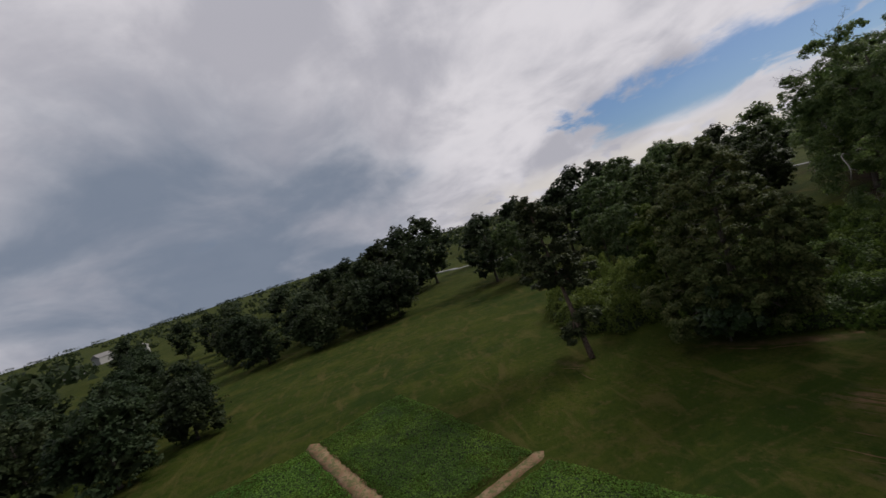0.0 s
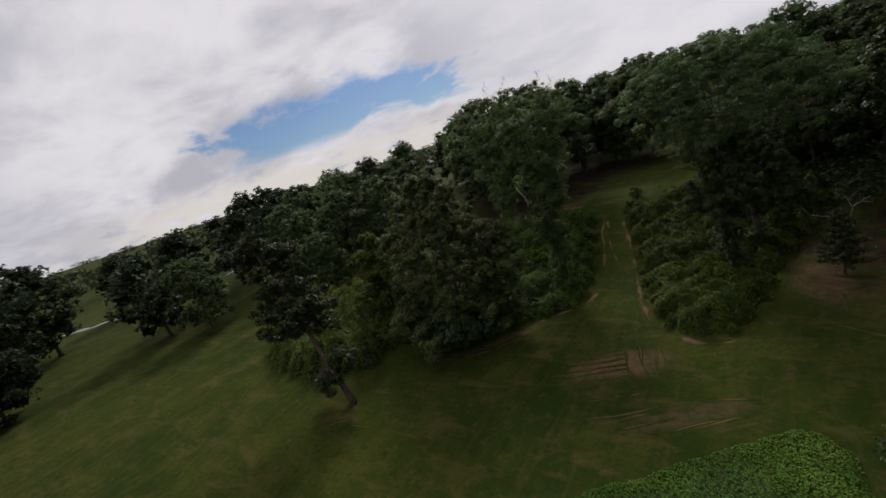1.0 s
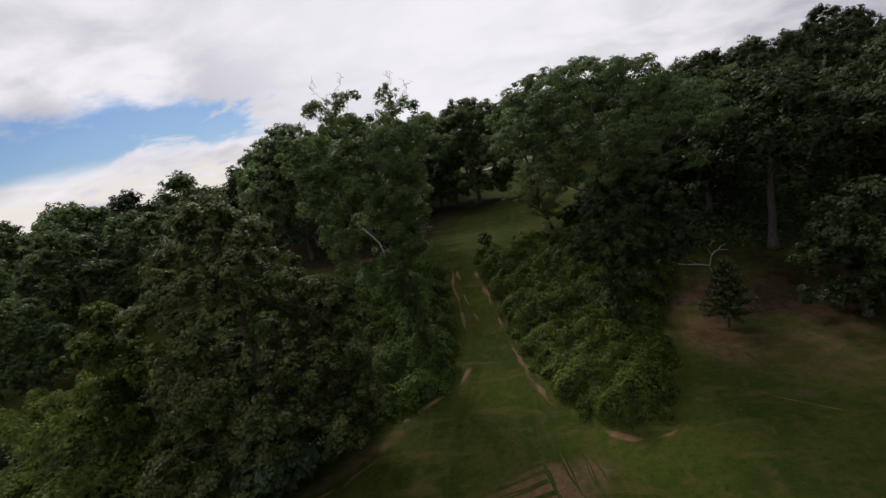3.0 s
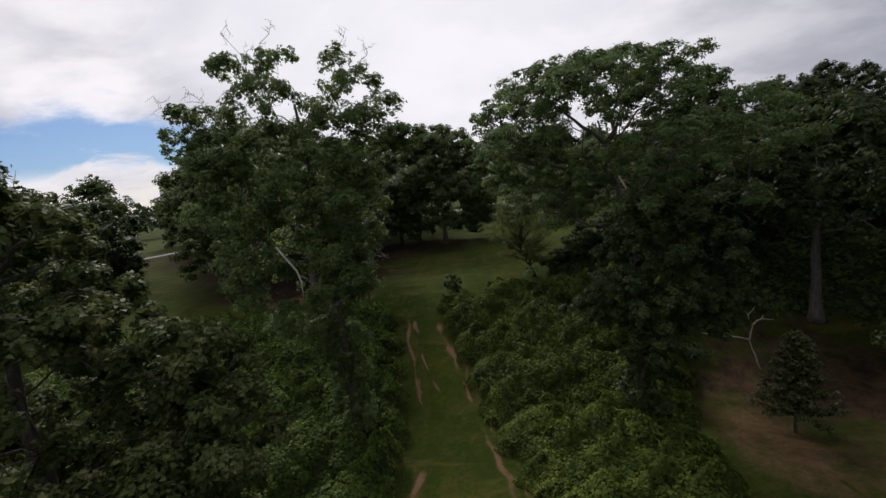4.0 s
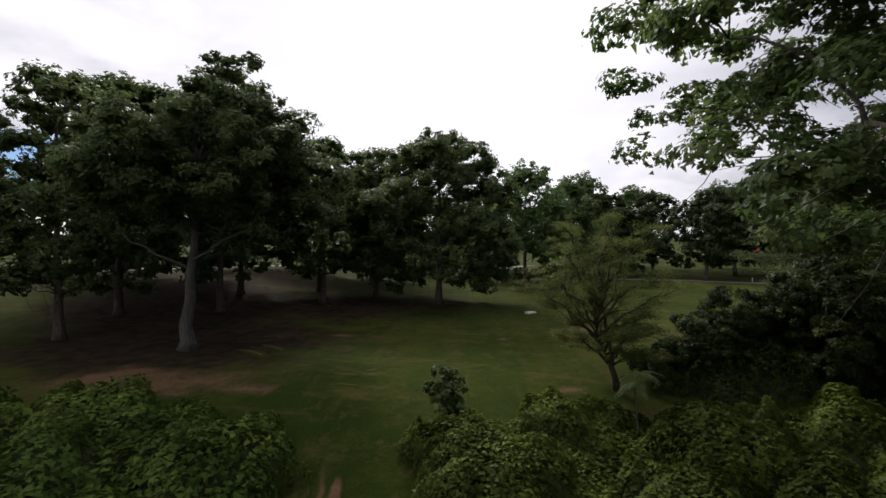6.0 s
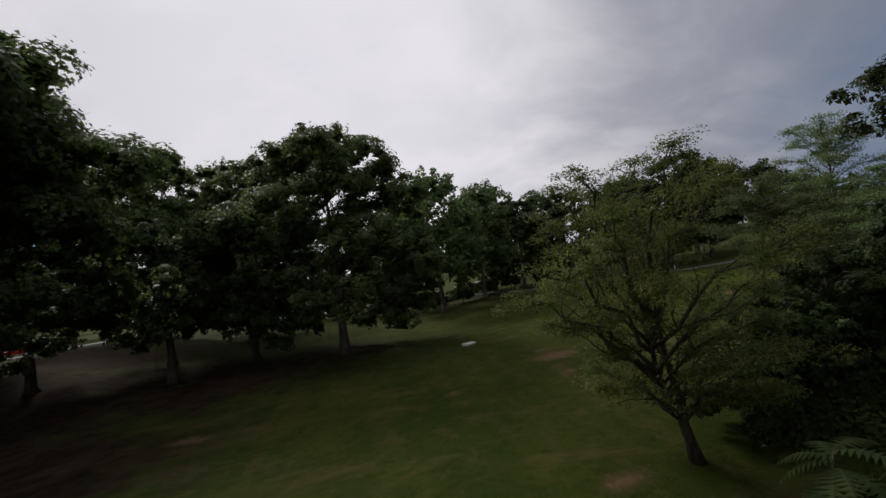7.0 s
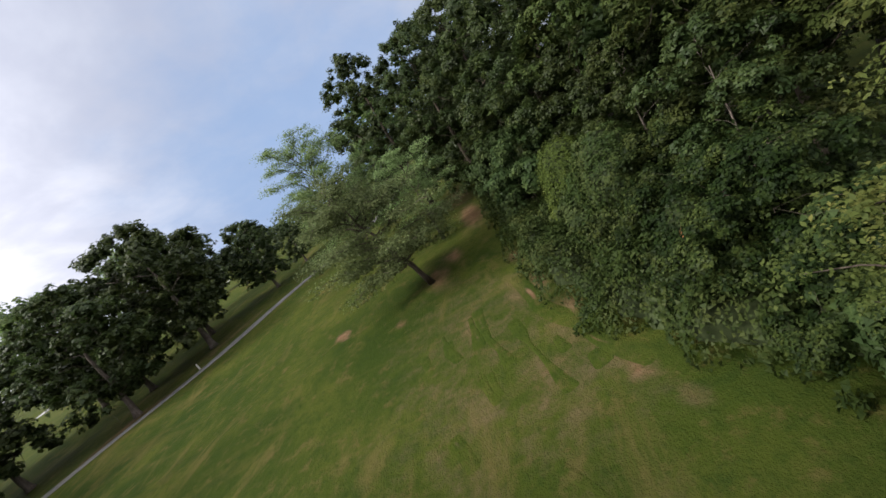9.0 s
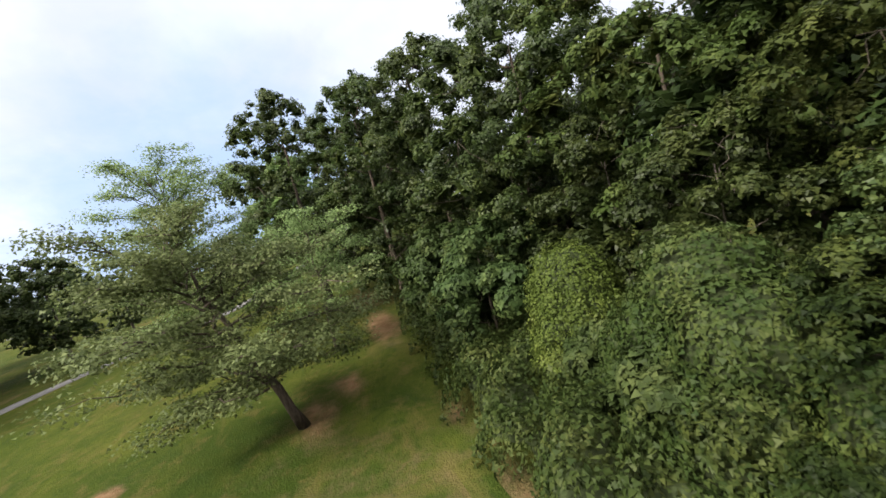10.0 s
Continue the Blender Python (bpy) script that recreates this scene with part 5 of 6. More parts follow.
lawn_oak = spreading_oak("lawn_oak", "great park oak with a pale grey forked trunk", (-26.8, 74.9), 18.9, 10.4, 9.8, 110000, 0.16, OAK_LEAF, PALE_BARK, 0.5, 6.6, 101, 38, (1.0, 0.4), LAWN, shift=1.2, extra=[(6.2, 2.5, 15.6, 2.8), (8.0, 3.0, 13.2, 2.4), (7.2, 1, 11.0, 2.4), (4.6, 0.5, 17.6, 2.4), (9.4, 3.0, 10.0, 2.0), (9.8, 3.5, 8.0, 1.6), (3.4, 0.2, 19.6, 2.2), (5.6, 0.4, 18.6, 1.8), (4.4, 0.0, 21.0, 1.5), (2.6, -0.2, 20.8, 1.6), (6.6, 0.6, 17.2, 1.6)], small=(0.26, 0.46), lobe=0.95, flat=0.72)
limb_rng = np.random.default_rng(108)
for a, b, r in (((0.05, 0, 6.6), (6.8, -0.6, 10.6), 0.15), ((0.1, 0, 9.0), (4.8, -0.4, 14.0), 0.16), ((0, 0, 6.2), (-5.4, 0.3, 8.8), 0.14), ((0.1, 0, 8.2), (-4.0, 0.4, 13.4), 0.13), ((2.6, -0.2, 8.4), (4.4, -1.2, 11.6), 0.08)):
    part("limb", mesh_from("limb", *tube(bend(a, b, limb_rng, 7, -0.10, 0.05), np.linspace(r * 0.8, r * 0.3, 7), 8, 0.03, limb_rng), PALE_BARK, True), lawn_oak)
round_oak = spreading_oak("round_oak", "broad round-crowned oak alone on the lawn", (-9.5, 100.3), 21.8, 12.6, 2.0, 110000, 0.19, OAK_LEAF, BARK, 0.50, 4.2, 102, 38, (0, 0), LAWN, small=(0.26, 0.44), belly=0.42, lobe=0.92, flat=0.75)
far_oak = spreading_oak("path_oak", "rounded oak on a leaning dark trunk beside the path", (34.4, 119.0), 15.0, 6.8, 2.4, 10000, 0.27, SHADED_WOOD_LEAF, BARK, 0.34, 3.2, 103, 22, (0.6, -0.4), LAWN)
tall_oak = spreading_oak("tall_oak", "tall oak behind the lawn", (4.5, 121.0), 21.5, 9.0, 4.2, 5200, 0.42, OAK_LEAF, BARK, 0.40, 4.5, 104, 24, (0, 0), LAWN)
grove_oak = spreading_oak("grove_oak", "dense dark oak in the grove beside the lawn", (-24.5, 99.0), 20.8, 8.6, 3.0, 15500, 0.235, OAK_LEAF, BARK, 0.38, 3.8, 106, 28, (0, 0), LAWN, small=(0.26, 0.46))
sets = [
    (far_oak, 45.0, 116.0, 80, 1.18), (far_oak, 42.5, 124.5, 150, 1.05), (far_oak, 31.0, 131.5, 220, 1.08), (far_oak, 23.5, 136.5, 20, 1.12), (far_oak, 53, 122, 300, 1.1), (far_oak, 58, 112, 190, 0.74), (far_oak, 66, 110, 40, 0.5),
    (tall_oak, 14, 131, 60, 0.92), (tall_oak, 20, 144, 130, 1.05), (tall_oak, 33, 147, 200, 0.9), (tall_oak, -2, 140, 270, 0.95), (tall_oak, -23, 121, 330, 0.98), (tall_oak, -35, 131, 45, 0.95), (tall_oak, -44, 137, 100, 1.0),
    (tall_oak, -56, 141, 160, 1.0), (tall_oak, -61, 114, 230, 1.08), (tall_oak, -75, 128, 290, 1.05), (tall_oak, -52, 98, 20, 1.0), (tall_oak, -88, 112, 80, 0.95), (grove_oak, -43, 88, 140, 1.18), (grove_oak, -36, 100, 15, 1.12), (tall_oak, -48, 110, 75, 1.0), (grove_oak, -28, 108, 260, 1.06), (tall_oak, -24, 134, 205, 1.0), (grove_oak, -33, 90, 155, 1.05), (grove_oak, -19, 106, 65, 1.02), (grove_oak, -40, 78, 250, 1.05),
    (tall_oak, 48, 139, 320, 0.85), (tall_oak, 62, 134, 15, 0.85), (tall_oak, -16, 152, 75, 0.95), (tall_oak, 4, 160, 135, 1.0), (tall_oak, 76, 122, 195, 0.5), (tall_oak, 90, 114, 255, 0.45), (tall_oak, 70, 88, 315, 0.8), (tall_oak, 84, 96, 30, 0.6),
    (far_oak, -60.5, 80, 110, 0.8), (far_oak, -66, 86, 170, 1.05), (far_oak, -80, 78, 240, 1.2), (tall_oak, -98, 84, 305, 0.9), (tall_oak, -112, 98, 25, 0.95),
]
for src, x, y, turn, k in sets:
    copy_thing(src, pose(x, y, ground_at(x, y) - 0.06, 0, 0, turn) @ Matrix.Scale(k, 4))

low_shrub = bush("shrub", "dark rounded shrub under the far oaks", (10.0, 132.0), [(0, 0, 1.2, 2.0), (2.0, 0.6, 1.4, 1.7), (-1.9, 0.4, 1.3, 1.7), (0.3, -0.4, 2.4, 1.5)], 0.42, 1500, OAK_LEAF, 105, group="shrubs under the far oaks", trunk=0.08)
for x, y, turn, k in ((15.5, 135.5, 50, 1.1), (21.5, 138.5, 120, 1.2), (5.0, 127.5, 200, 0.9), (27.0, 135.0, 290, 1.0)):
    copy_thing(low_shrub, pose(x, y, ground_at(x, y) - 0.05, 0, 0, turn) @ Matrix.Scale(k, 4))

# ---------------------------------------------------------------- the western tree line
WEST = "trees along the western edge of the field"
slope_oak = spreading_oak("slope_oak", "full green oak on the slope below the road", (-66.0, 57.0), 17.5, 7.6, 2.0, 11000, 0.27, OAK_LEAF, BARK, 0.36, 3.5, 113, 24, (0, 0), WEST)
west_round = spreading_oak("field_tree", "low rounded dark tree at the field's edge", (-97.0, -36.0), 11.6, 7.2, 0.6, 5400, 0.34, FAR_LEAF, BARK, 0.3, 2.0, 111, 22, (0, 0), WEST, joined=True, belly=0.35)
west_tall = spreading_oak("field_oak", "dark oak in the wood at the field's edge", (-108.0, -8.0), 18.0, 8.0, 2.0, 2400, 0.56, FAR_LEAF, BARK, 0.36, 3.5, 112, 22, (0, 0), WEST, joined=True)
west = [
    (west_round, -93.5, -22.5, 60, 0.95), (west_round, -98, -11, 130, 1.12), (west_round, -100, -1.5, 210, 1.2), (west_round, -112, -44, 20, 1.15), (west_round, -128, -52, 90, 1.15), (west_round, -110, -25, 160, 1.2),
    (west_tall, -118, -2, 40, 1.2), (west_tall, -124, -20, 100, 1.0), (west_tall, -136, -36, 170, 0.95), (west_tall, -150, -58, 250, 0.9), (west_tall, -168, -72, 320, 0.9), (west_tall, -190, -92, 30, 0.9), (west_tall, -146, -14, 80, 1.1),
    (west_tall, -138, 8, 140, 1.4), (west_tall, -152, 18, 200, 1.5), (west_tall, -166, 8, 260, 1.15), (west_tall, -176, 46, 10, 1.15), (west_tall, -160, 60, 70, 1.1), (west_tall, -184, -30, 130, 1.0),
    (west_tall, -102, 28, 120, 1.10), (slope_oak, -88, 31, 300, 0.92), (west_tall, -118, 44, 15, 1.2), (west_tall, -100, 52, 75, 1.15), (slope_oak, -84, 55, 135, 1.05), (slope_oak, -60, 64, 255, 0.95),
    (slope_oak, -76, 70, 315, 1.1), (slope_oak, -92, 68, 45, 1.15), (west_tall, -122, 70, 105, 1.3), (west_tall, -134, 86, 165, 1.3), (west_tall, -150, 104, 225, 1.1), (slope_oak, -62, 45, 285, 0.72), (slope_oak, -72, 46, 30, 0.66),
    (west_tall, -172, 84, 25, 1.05), (west_tall, -120, 128, 85, 1.1), (west_tall, -142, 146, 145, 1.1), (west_tall, -96, 150, 205, 1.1), (west_tall, -70, 166, 265, 1.05), (west_tall, -40, 186, 325, 1.0), (west_tall, -8, 196, 50, 1.0),
    (west_round, -41, -42, 70, 0.95), (west_round, -51, -36.5, 140, 0.8), (west_round, -58, -50, 210, 0.98), (west_round, -70, -44, 280, 0.85), (west_round, -76, -58, 350, 1.0), (west_round, -92, -62, 60, 0.95), (west_round, -47, -56, 120, 1.0),
    (west_round, -108, -70, 130, 1.0), (west_round, -124, -78, 200, 1.05), (west_round, -64, -68, 270, 1.0), (west_round, -86, -80, 340, 1.05), (west_round, -144, -88, 20, 1.1), (west_tall, -170, -104, 75, 0.85), (west_tall, -200, -120, 135, 0.9),
    (west_tall, 30, 168, 110, 1.0), (west_tall, 62, 160, 170, 1.0), (west_tall, 96, 150, 230, 1.0), (west_tall, 118, 130, 290, 0.45), (west_tall, 128, 104, 350, 0.6), (west_tall, 112, 78, 60, 1.0), (west_tall, 92, 70, 120, 1.0),
]
for src, x, y, turn, k in west:
    copy_thing(src, pose(x, y, ground_at(x, y) - 0.08, 0, 0, turn) @ Matrix.Scale(k, 4))


def far_woods():
    """Distant woods to the horizon, as clumps of leaves."""
    rng = np.random.default_rng(121)
    where, norm, size = [], [], []
    for _ in range(1500):
        r = 150 * (2400 / 150) ** (rng.random() ** 0.8)
        a = rng.uniform(0, 2 * np.pi)
        x, y = -20 + r * math.cos(a), 50 + r * math.sin(a)
        if r < 210 and -60 < x < 160 and y > 0:
            continue
        if -300 < x < 60 and -45 - 0.45 * (-x) * (x < 0) < y < 200 and r < 260:
            continue
        h = rng.uniform(9, 17)
        w = rng.uniform(4.5, 8.5) * (1 + r / 1500)
        m = 60
        d = unit(rng.standard_normal((m, 3)))
        d[:, 2] = np.abs(d[:, 2]) * 1.0 - 0.25
        lump = 1 + 0.28 * np.sin(d[:, 0] * 6 + r) * np.sin(d[:, 1] * 7 + a * 9)
        where.append(np.array([x, y, ground_at(x, y) + h * 0.55]) + d * lump[:, None] * [w, w, h * 0.5])
        norm.append(d + rng.standard_normal((m, 3)) * 0.5)
    pos, normal = np.concatenate(where), np.concatenate(norm)
    tagged(new("far_woods", leaf_mesh("far_woods", pos, normal, 2.2, FAR_LEAF, rng, 1.3)), "distant dark green wooded hills under the clouds", "woods", kind="stuff")


far_woods()


# ---------------------------------------------------------------- crop plots of the low field
def along(o, u, v, a, b):
    return (o[0] + u[0] * a + v[0] * b, o[1] + u[1] * a + v[1] * b)


CROP_U, CROP_V = (0.903, 0.430), (0.430, -0.903)
O = (-37.0, -6.6)
plots = [
    [along(O, CROP_U, CROP_V, 0, 0), along(O, CROP_U, CROP_V, 22.4, 0), along(O, CROP_U, CROP_V, 21.6, 11), along(O, CROP_U, CROP_V, 0, 11)],
    [along(O, CROP_U, CROP_V, 24.4, 0.2), (-4.3, 9.7), (2.8, 15.1), (7.2, 18.5), (9.5, 19.9), (10.6, 19.6), (11.6, 18.2), (12.4, 13.6), along(O, CROP_U, CROP_V, 24.0, 11)],
    [along(O, CROP_U, CROP_V, 0.4, 12.6), along(O, CROP_U, CROP_V, 21.6, 12.6), along(O, CROP_U, CROP_V, 21.6, 24), along(O, CROP_U, CROP_V, -2, 24)],
]
for i, poly in enumerate(plots):
    thicket("crop_plot", "low dense dark green crop in a rectangular plot", poly, 0.34, 60, 0.11, 130, CROP_LEAF, 131 + i, "crop plots", rim=0.25, rough=0.12, swell=(1.5, 3.5), waver=0.2)
soil_rng = np.random.default_rng(135)
tagged(new("soil_lane", ribbon("soil_lane", [along(O, CROP_U, CROP_V, -0.8, 11.8), along(O, CROP_U, CROP_V, 10, 11.8), along(O, CROP_U, CROP_V, 22.5, 11.8)], 1.7, 0.03, EARTH, soil_rng, 0.12)), "bare tan soil lane between crop plots", "dirt track", "soil lanes")
tagged(new("soil_lane", ribbon("soil_lane", [along(O, CROP_U, CROP_V, 23.2, -0.6), along(O, CROP_U, CROP_V, 23.0, 6), along(O, CROP_U, CROP_V, 22.8, 14)], 1.3, 0.03, EARTH, soil_rng, 0.12)), "bare tan soil lane between crop plots", "dirt track", "soil lanes")
bush("shrub", "broad dark olive shrub beside the crop plot", (16.0, 17.8), [(0, 0, 1.3, 2.0), (1.8, 0.4, 1.5, 1.8), (-1.7, 0.5, 1.2, 1.5), (0.2, 0.2, 2.7, 1.4), (-1.6, 1.6, 1.0, 1.2), (0.6, -1.8, 1.3, 1.6), (3.0, -0.6, 1.3, 1.6), (-2.6, -0.2, 0.9, 1.0), (0.8, 2.0, 1.0, 1.3)], 0.13, 14000, SHRUB_LEAF, 139, trunk=0.06)

# ---------------------------------------------------------------- wheel ruts
rut_rng = np.random.default_rng(141)
ruts = [
    ([(-12.3, 63.0), (-11.7, 58.5), (-10.6, 53.2), (-9.0, 47.4)], 0.36), ([(-11.0, 55.6), (-10.3, 52.6), (-9.6, 50.0)], 0.30), ([(-11.4, 61.4), (-10.7, 58.5)], 0.3), ([(-10.4, 56.8), (-9.4, 53.4), (-8.2, 50.0)], 0.28),
    ([(-3.1, 29.0), (-2.6, 27.5), (-1.9, 25.2), (-1.0, 23.9)], 0.12), ([(-2.1, 30.4), (-1.5, 28.3), (-0.8, 25.9), (-0.2, 24.8)], 0.12), ([(-1.0, 30.2), (-0.1, 28.0), (0.3, 25.9), (1.2, 25.1)], 0.11), ([(-0.3, 29.9), (0.4, 28.2), (0.8, 26.4)], 0.07),
    ([(-5.7, 27.9), (-4.3, 28.4), (-3.0, 28.9)], 0.09), ([(-7.4, 26.5), (-5.2, 27.4), (-2.8, 28.2)], 0.12), ([(-7.8, 25.5), (-5.4, 26.4), (-2.7, 27.4)], 0.14), ([(-8.2, 24.4), (-5.4, 25.5), (-2.2, 26.5)], 0.15),
    ([(-8.0, 23.6), (-5.1, 24.8), (-2.0, 25.9)], 0.12), ([(-6.1, 23.4), (-3.9, 24.1), (-1.6, 24.9)], 0.10), ([(-5.5, 21.9), (-3.5, 22.9), (-1.5, 24.1)], 0.11), ([(-1.6, 21.9), (-0.6, 22.5), (0.4, 23.2)], 0.12), ([(0.5, 21.8), (1.2, 22.2), (2.0, 22.6)], 0.14),
    ([(-21.1, 25.1), (-17.8, 27.6), (-13.7, 31.8)], 0.34), ([(-18.8, 26.2), (-16.7, 28.4), (-15.3, 29.9)], 0.42), ([(13.8, 38.6), (14.6, 36.0), (16.1, 33.6)], 0.12), ([(11.5, 34.1), (14.0, 32.0), (16.5, 30.3)], 0.10),
    ([(1.0, 20.9), (4.0, 22.0), (7.6, 22.9)], 0.16), ([(-5.5, 17.6), (-2.8, 19.1), (0.0, 20.3), (1.9, 21.3)], 0.15), ([(-3.8, 17.7), (-0.9, 19.3), (1.4, 20.6)], 0.17), ([(-1.8, 17.8), (-0.1, 18.5), (2.4, 19.8)], 0.14),
    ([(-5.1, 18.7), (-2.1, 20.3), (0.1, 21.8)], 0.13), ([(2.8, 18.1), (4.6, 19.4), (6.9, 21.0)], 0.18), ([(4.3, 18.2), (5.7, 19.2), (7.9, 20.6)], 0.34), ([(1.9, 17.9), (3.7, 19.2), (5.5, 20.2)], 0.14), ([(-7.4, 19.6), (-5.0, 20.6), (-2.6, 21.6)], 0.12),
    ([(-25.6, 14.6), (-26.6, 12.6), (-29.5, 10.8)], 0.22), ([(-27, 13.0), (-24.6, 12.8), (-22.6, 13.8)], 0.2),
    ([(-23.3, 75.6), (-21.6, 74.6), (-20.0, 73.4)], 0.34), ([(-22.3, 77.0), (-20.8, 76.0), (-19.3, 74.8)], 0.26), ([(-15.4, 69.9), (-13.6, 69.5), (-12.1, 69.5)], 0.26), ([(-12.4, 69.9), (-11.9, 70.4), (-11.4, 70.8)], 0.16),
    ([(-13.9, 68.3), (-12.8, 68.1), (-11.8, 68.0)], 0.22), ([(-14.7, 76.7), (-13.2, 76.9), (-11.6, 77.3)], 0.24), ([(-16.4, 73.2), (-15.4, 73.2), (-14.4, 73.3)], 0.34), ([(-16.9, 75.2), (-16.4, 75.1), (-15.9, 75.1)], 0.3),
    ([(-31.0, 98.3), (-29.4, 97.6), (-27.7, 97.0)], 0.5), ([(-26.0, 99.8), (-24.2, 98.0), (-22.5, 96.2)], 0.4),
    ([(16.2, 77.5), (14.6, 77.1), (13.2, 76.8), (11.8, 76.4), (10.4, 76.0)], 0.18), ([(13.5, 78.9), (12.6, 78.7), (11.7, 78.4)], 0.12), ([(17.2, 82.4), (16.3, 82.0), (15.3, 81.7)], 0.14), ([(18.6, 79.7), (17.0, 79.4), (15.2, 79.2)], 0.24), ([(18.3, 81.4), (17.5, 81.1), (16.6, 80.7)], 0.18),
    ([(13.8, 76.0), (13.1, 75.8), (12.4, 75.6)], 0.26), ([(12.0, 75.0), (11.5, 74.9), (10.8, 74.7)], 0.2), ([(4.4, 76.6), (6.4, 78.0)], 0.09), ([(5.0, 78.6), (6.8, 79.8)], 0.07), ([(7.2, 80.6), (8.6, 81.6)], 0.07),
    ([(11.4, 78.6), (13.6, 79.4)], 0.16), ([(13.2, 77.8), (16.4, 78.8), (19.0, 79.2)], 0.2), ([(9.0, 79.6), (11.0, 80.6)], 0.16), ([(15.0, 80.2), (17.4, 81.0)], 0.2), ([(6.4, 76.0), (8.2, 77.2)], 0.12),
]
edges = [[(-9.8, 63.4), (-7.9, 57.6), (-6.3, 51.6), (-5.0, 46.0)], [(-5.8, 49.4), (-4.4, 43.6), (-2.9, 38.0), (-0.9, 33.2)], [(1.0, 32.2), (3.4, 30.4), (6.6, 31.5)], [(-9.7, 44.0), (-9.2, 40.4), (-10.6, 38.2), (-13.6, 35.0)], [(10.0, 73.4), (12.0, 74.4), (14.2, 75.3), (16.9, 76.1), (20.2, 76.7)]]
for line in edges:
    tagged(new("bare_verge", worn_strip("bare_verge", line, 0.38 if line[0][1] > 70 else 0.62, rut_rng, 0.8 if line[0][1] > 70 else 1.05)), "strip of bare reddish earth along the thicket's edge", "bare earth", "bare verges")
for line, w in ruts:
    tagged(new("wheel_rut", worn_strip("wheel_rut", line, w * 1.1, rut_rng, 1.2 if line[0][0] < -8 and line[0][1] < 64 and line[0][1] > 45 else (0.5 if line[0][0] > 3 and line[0][1] > 70 else 0.85 if line[0][1] > 65 else 0.95))), "worn bare earth wheel rut in the grass", "wheel rut", "wheel ruts")


# ---------------------------------------------------------------- small things on the lawn and the road
def box_mesh(name, size, material, bevel=0.03, taper=1.0):
    bm = bmesh.new()
    bmesh.ops.create_cube(bm, size=1.0)
    for v in bm.verts:
        v.co = Vector((v.co.x * size[0], v.co.y * size[1], (v.co.z + 0.5) * size[2]))
        if v.co.z > size[2] * 0.5:
            v.co.x *= taper
            v.co.y *= taper
    bmesh.ops.bevel(bm, geom=list(bm.edges), offset=bevel, segments=2, affect="EDGES")
    me = bpy.data.meshes.new(name)
    bm.to_mesh(me)
    bm.free()
    me.materials.append(material)
    return me


SLAB = concrete_material("slab_concrete", (0.42, 0.41, 0.38), (0.58, 0.56, 0.52))
slab = tagged(new("concrete_slab", box_mesh("concrete_slab", (1.15, 0.75, 0.22), SLAB, 0.03)), "pale flat concrete slab in the grass", "slab", "slabs")
slab.matrix_world = pose(1.55, 94.2, ground_at(1.55, 94.2) - 0.06, 0, 0, 25)
copy_thing(slab, pose(2.6, 143, ground_at(2.6, 143) - 0.06, 0, 0, -15))


def post(x, y):
    ob = tagged(new("marker_post", box_mesh("marker_post", (0.12, 0.12, 0.75), SLAB, 0.015)), "short pale marker post beside the footpath", "post")
    ob.matrix_world = pose(x, y, ground_at(x, y) - 0.05)


post(38.6, 113.6)

GLASS = plain_material("dark_car_glass", (0.02, 0.022, 0.025), 0.08, 0.6, vary=0.05)
TYRE = plain_material("black_rubber_tyre", (0.018, 0.018, 0.018), 0.85, 0.2)
RIM = plain_material("wheel_metal", (0.45, 0.45, 0.46), 0.35, 0.5, 0.9)
LAMP = plain_material("lamp_glass", (0.55, 0.52, 0.48), 0.15, 0.6)


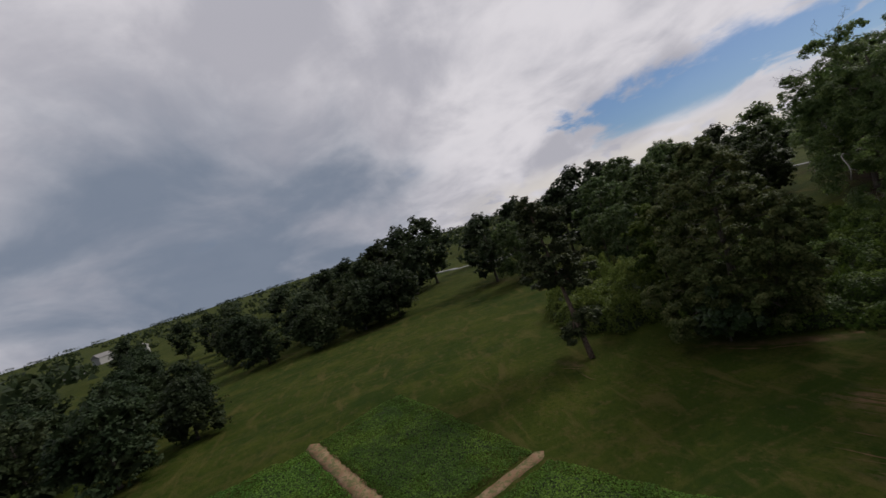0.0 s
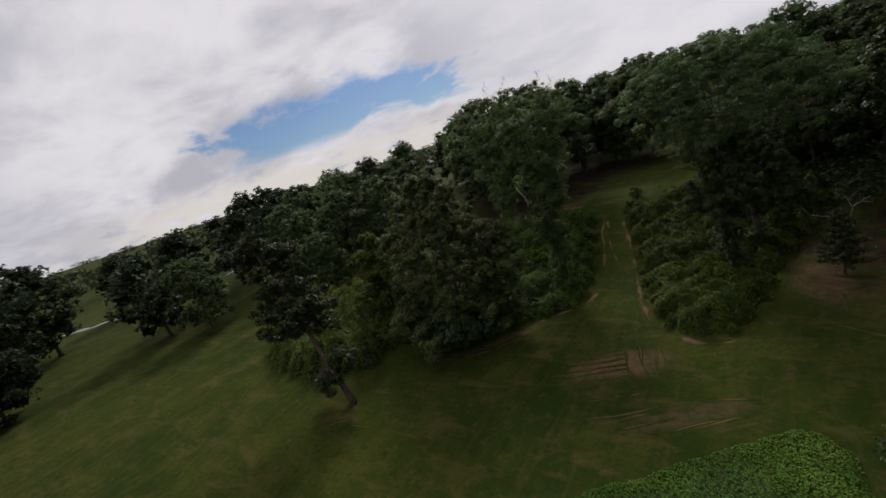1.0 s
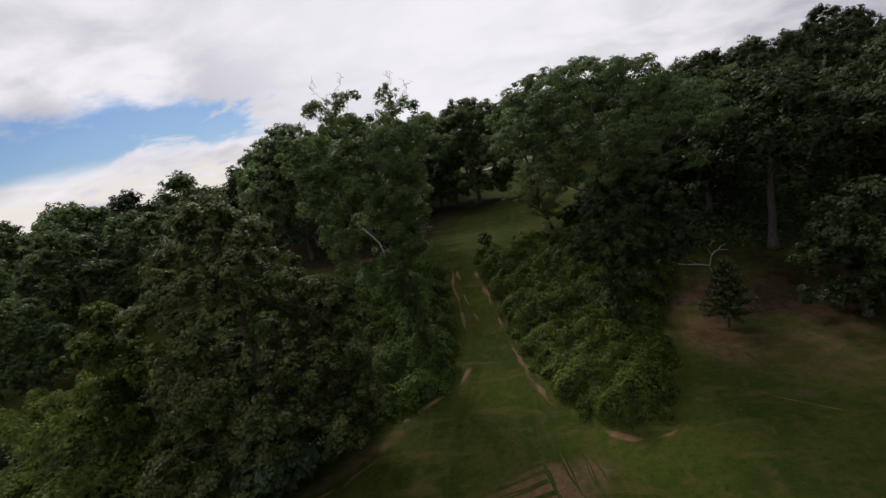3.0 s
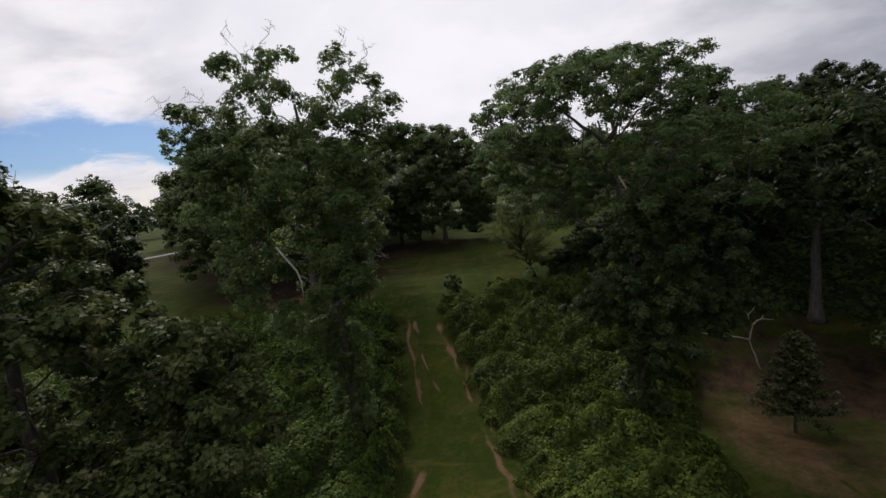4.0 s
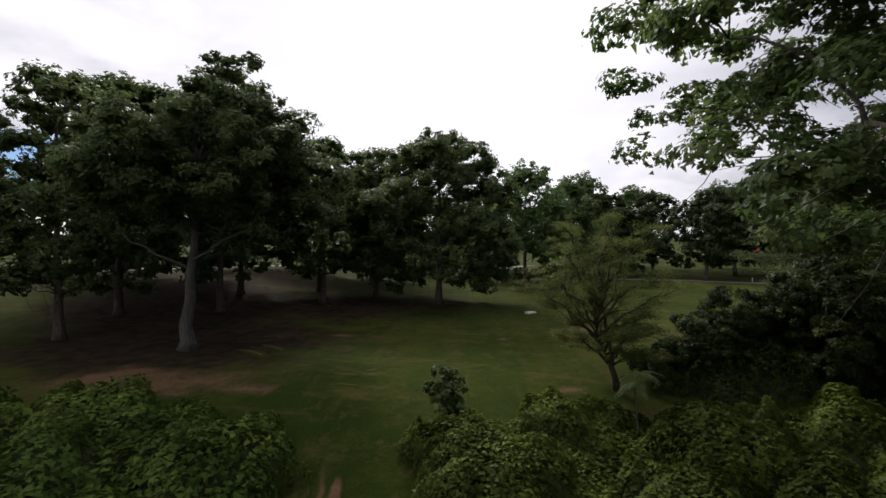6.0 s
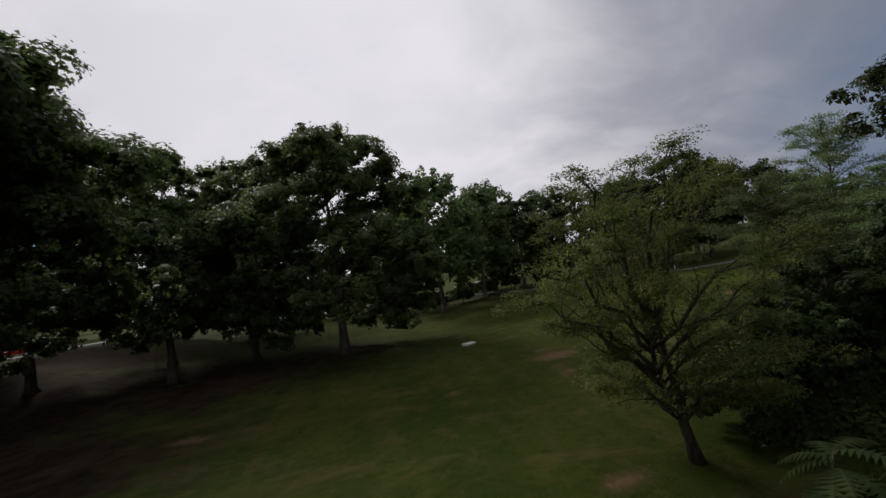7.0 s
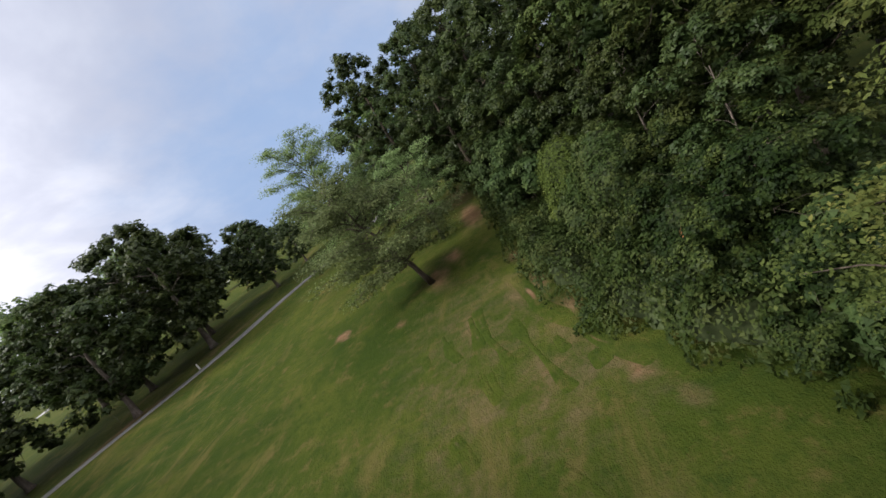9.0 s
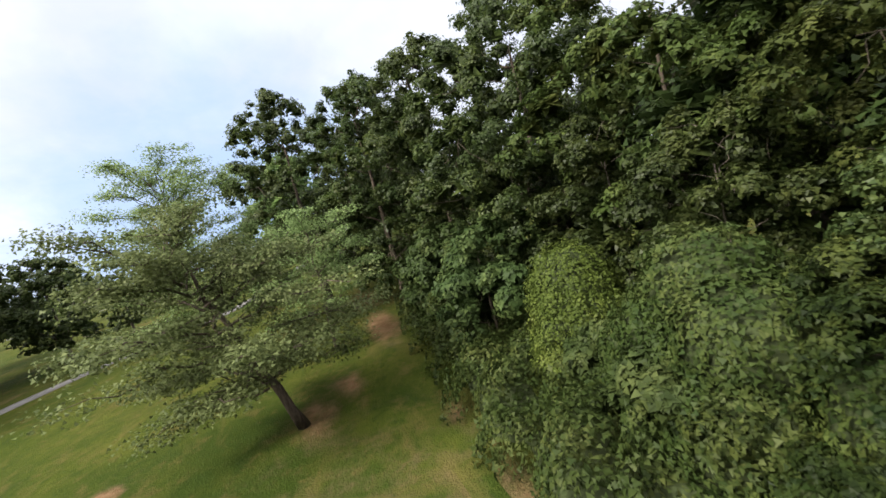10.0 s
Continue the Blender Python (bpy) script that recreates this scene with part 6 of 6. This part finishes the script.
def car(x, y, turn, paint, label):
    """A parked saloon: body, cabin, windows, lamps and wheels."""
    top = empty("car", pose(x, y, ground_at(x, y) + 0.05, 0, 0, turn), label, "car", "parked cars")
    profile = [(-2.2, 0.35), (-2.25, 0.75), (-2.1, 0.95), (-1.3, 1.0), (1.0, 0.98), (2.05, 0.80), (2.2, 0.6), (2.2, 0.35)]
    roof = [(-1.75, 0.98), (-1.1, 1.43), (-0.2, 1.48), (0.35, 1.40), (1.15, 0.97)]

    def extrude(points, half, inset):
        n = len(points)
        verts = [(px, -half + (inset if pz > 1.2 else 0), pz) for px, pz in points] + [(px, half - (inset if pz > 1.2 else 0), pz) for px, pz in points]
        faces = [tuple(range(n))[::-1], tuple(range(n, 2 * n))] + [(i, (i + 1) % n, (i + 1) % n + n, i + n) for i in range(n)]
        return verts, faces
    body = part("body", mesh_from("body", *extrude(profile, 0.88, 0.0), paint), top)
    part("roof", mesh_from("roof", *extrude(roof, 0.80, 0.14), paint), top)
    side = [(-1.45, 1.02), (-1.0, 1.36), (0.25, 1.34), (0.85, 1.02)]
    for sgn in (-1, 1):
        v = [(px, sgn * (0.815 - 0.14 * (pz - 1.0) / 0.4), pz) for px, pz in side]
        v += [(px, sgn * (0.78 - 0.14 * (pz - 1.0) / 0.4), pz) for px, pz in side]
        part("window", mesh_from("window", v, [(0, 1, 2, 3), (7, 6, 5, 4), (0, 4, 5, 1), (1, 5, 6, 2), (2, 6, 7, 3), (3, 7, 4, 0)], GLASS), top)
        for wx in (-1.35, 1.35):
            wheel = part("wheel", mesh_from("wheel", *tube([(wx, sgn * 0.66, 0.32), (wx, sgn * 0.90, 0.32)], (0.32, 0.32), 14), TYRE, True), top)
            part("rim", mesh_from("rim", *tube([(wx, sgn * 0.88, 0.32), (wx, sgn * 0.915, 0.32)], (0.19, 0.18), 12), RIM, True), wheel)
        part("headlight", mesh_from("headlight", *tube([(2.1, sgn * 0.62, 0.70), (2.215, sgn * 0.62, 0.68)], (0.12, 0.11), 8), LAMP, True), top)
    part("windscreen", mesh_from("windscreen", [(0.42, -0.64, 1.36), (1.1, -0.74, 1.0), (1.1, 0.74, 1.0), (0.42, 0.64, 1.36), (0.47, -0.64, 1.375), (1.15, -0.74, 1.015), (1.15, 0.74, 1.015), (0.47, 0.64, 1.375)],
                                 [(0, 1, 2, 3), (7, 6, 5, 4), (0, 4, 5, 1), (1, 5, 6, 2), (2, 6, 7, 3), (3, 7, 4, 0)], GLASS), top)
    return body


WHITE_PAINT = plain_material("white_car_paint", (0.75, 0.75, 0.74), 0.3, 0.5, vary=0.04)
RED_PAINT = plain_material("red_car_paint", (0.55, 0.04, 0.03), 0.3, 0.5, vary=0.04)
GREY_PAINT = plain_material("silver_car_paint", (0.42, 0.43, 0.45), 0.3, 0.5, 0.3, vary=0.05)
car(-216, 24, 32, WHITE_PAINT, "white saloon parked on the park road")
car(-37, 170, 38, WHITE_PAINT, "white car parked on the road behind the oaks")
car(-28, 174.5, 30, GREY_PAINT, "silver car parked on the road behind the oaks")
car(-3, 186, 22, GREY_PAINT, "silver car parked on the road behind the oaks")
car(98, 206, 5, RED_PAINT, "red car far off between the trees")
car(-66, 144, 36, RED_PAINT, "red car parked under the trees")

ROOF = plain_material("grey_shingle_roof", (0.20, 0.19, 0.18), 0.9, 0.2)
SIDING = plain_material("pale_house_siding", (0.36, 0.35, 0.33), 0.8, 0.2, vary=0.06)


def house(x, y, turn, w, d, h):
    top = empty("house", pose(x, y, ground_at(x, y) - 0.1, 0, 0, turn), "small pale house far off among the trees", "house", "far houses")
    part("wall", box_mesh("wall", (w, d, h), SIDING, 0.05), top)
    e, r = 0.5, d * 0.35
    v = [(-w / 2 - e, -d / 2 - e, h), (w / 2 + e, -d / 2 - e, h), (w / 2 + e, d / 2 + e, h), (-w / 2 - e, d / 2 + e, h), (-w / 2 - e, 0, h + r), (w / 2 + e, 0, h + r)]
    part("roof", mesh_from("roof", v, [(0, 1, 5, 4), (2, 3, 4, 5), (0, 4, 3), (1, 2, 5), (3, 2, 1, 0)], ROOF), top)
    for i in (-1, 1):
        win = part("window", box_mesh("window", (1.1, 0.12, 1.3), GLASS, 0.02), top)
        win.location = (i * w * 0.25, -d / 2, 1.2)


house(-330, -178, 20, 14, 9, 6.5)
house(-395, -240, -25, 12, 9, 6.0)
house(-300, -205, 50, 12, 8, 5.5)
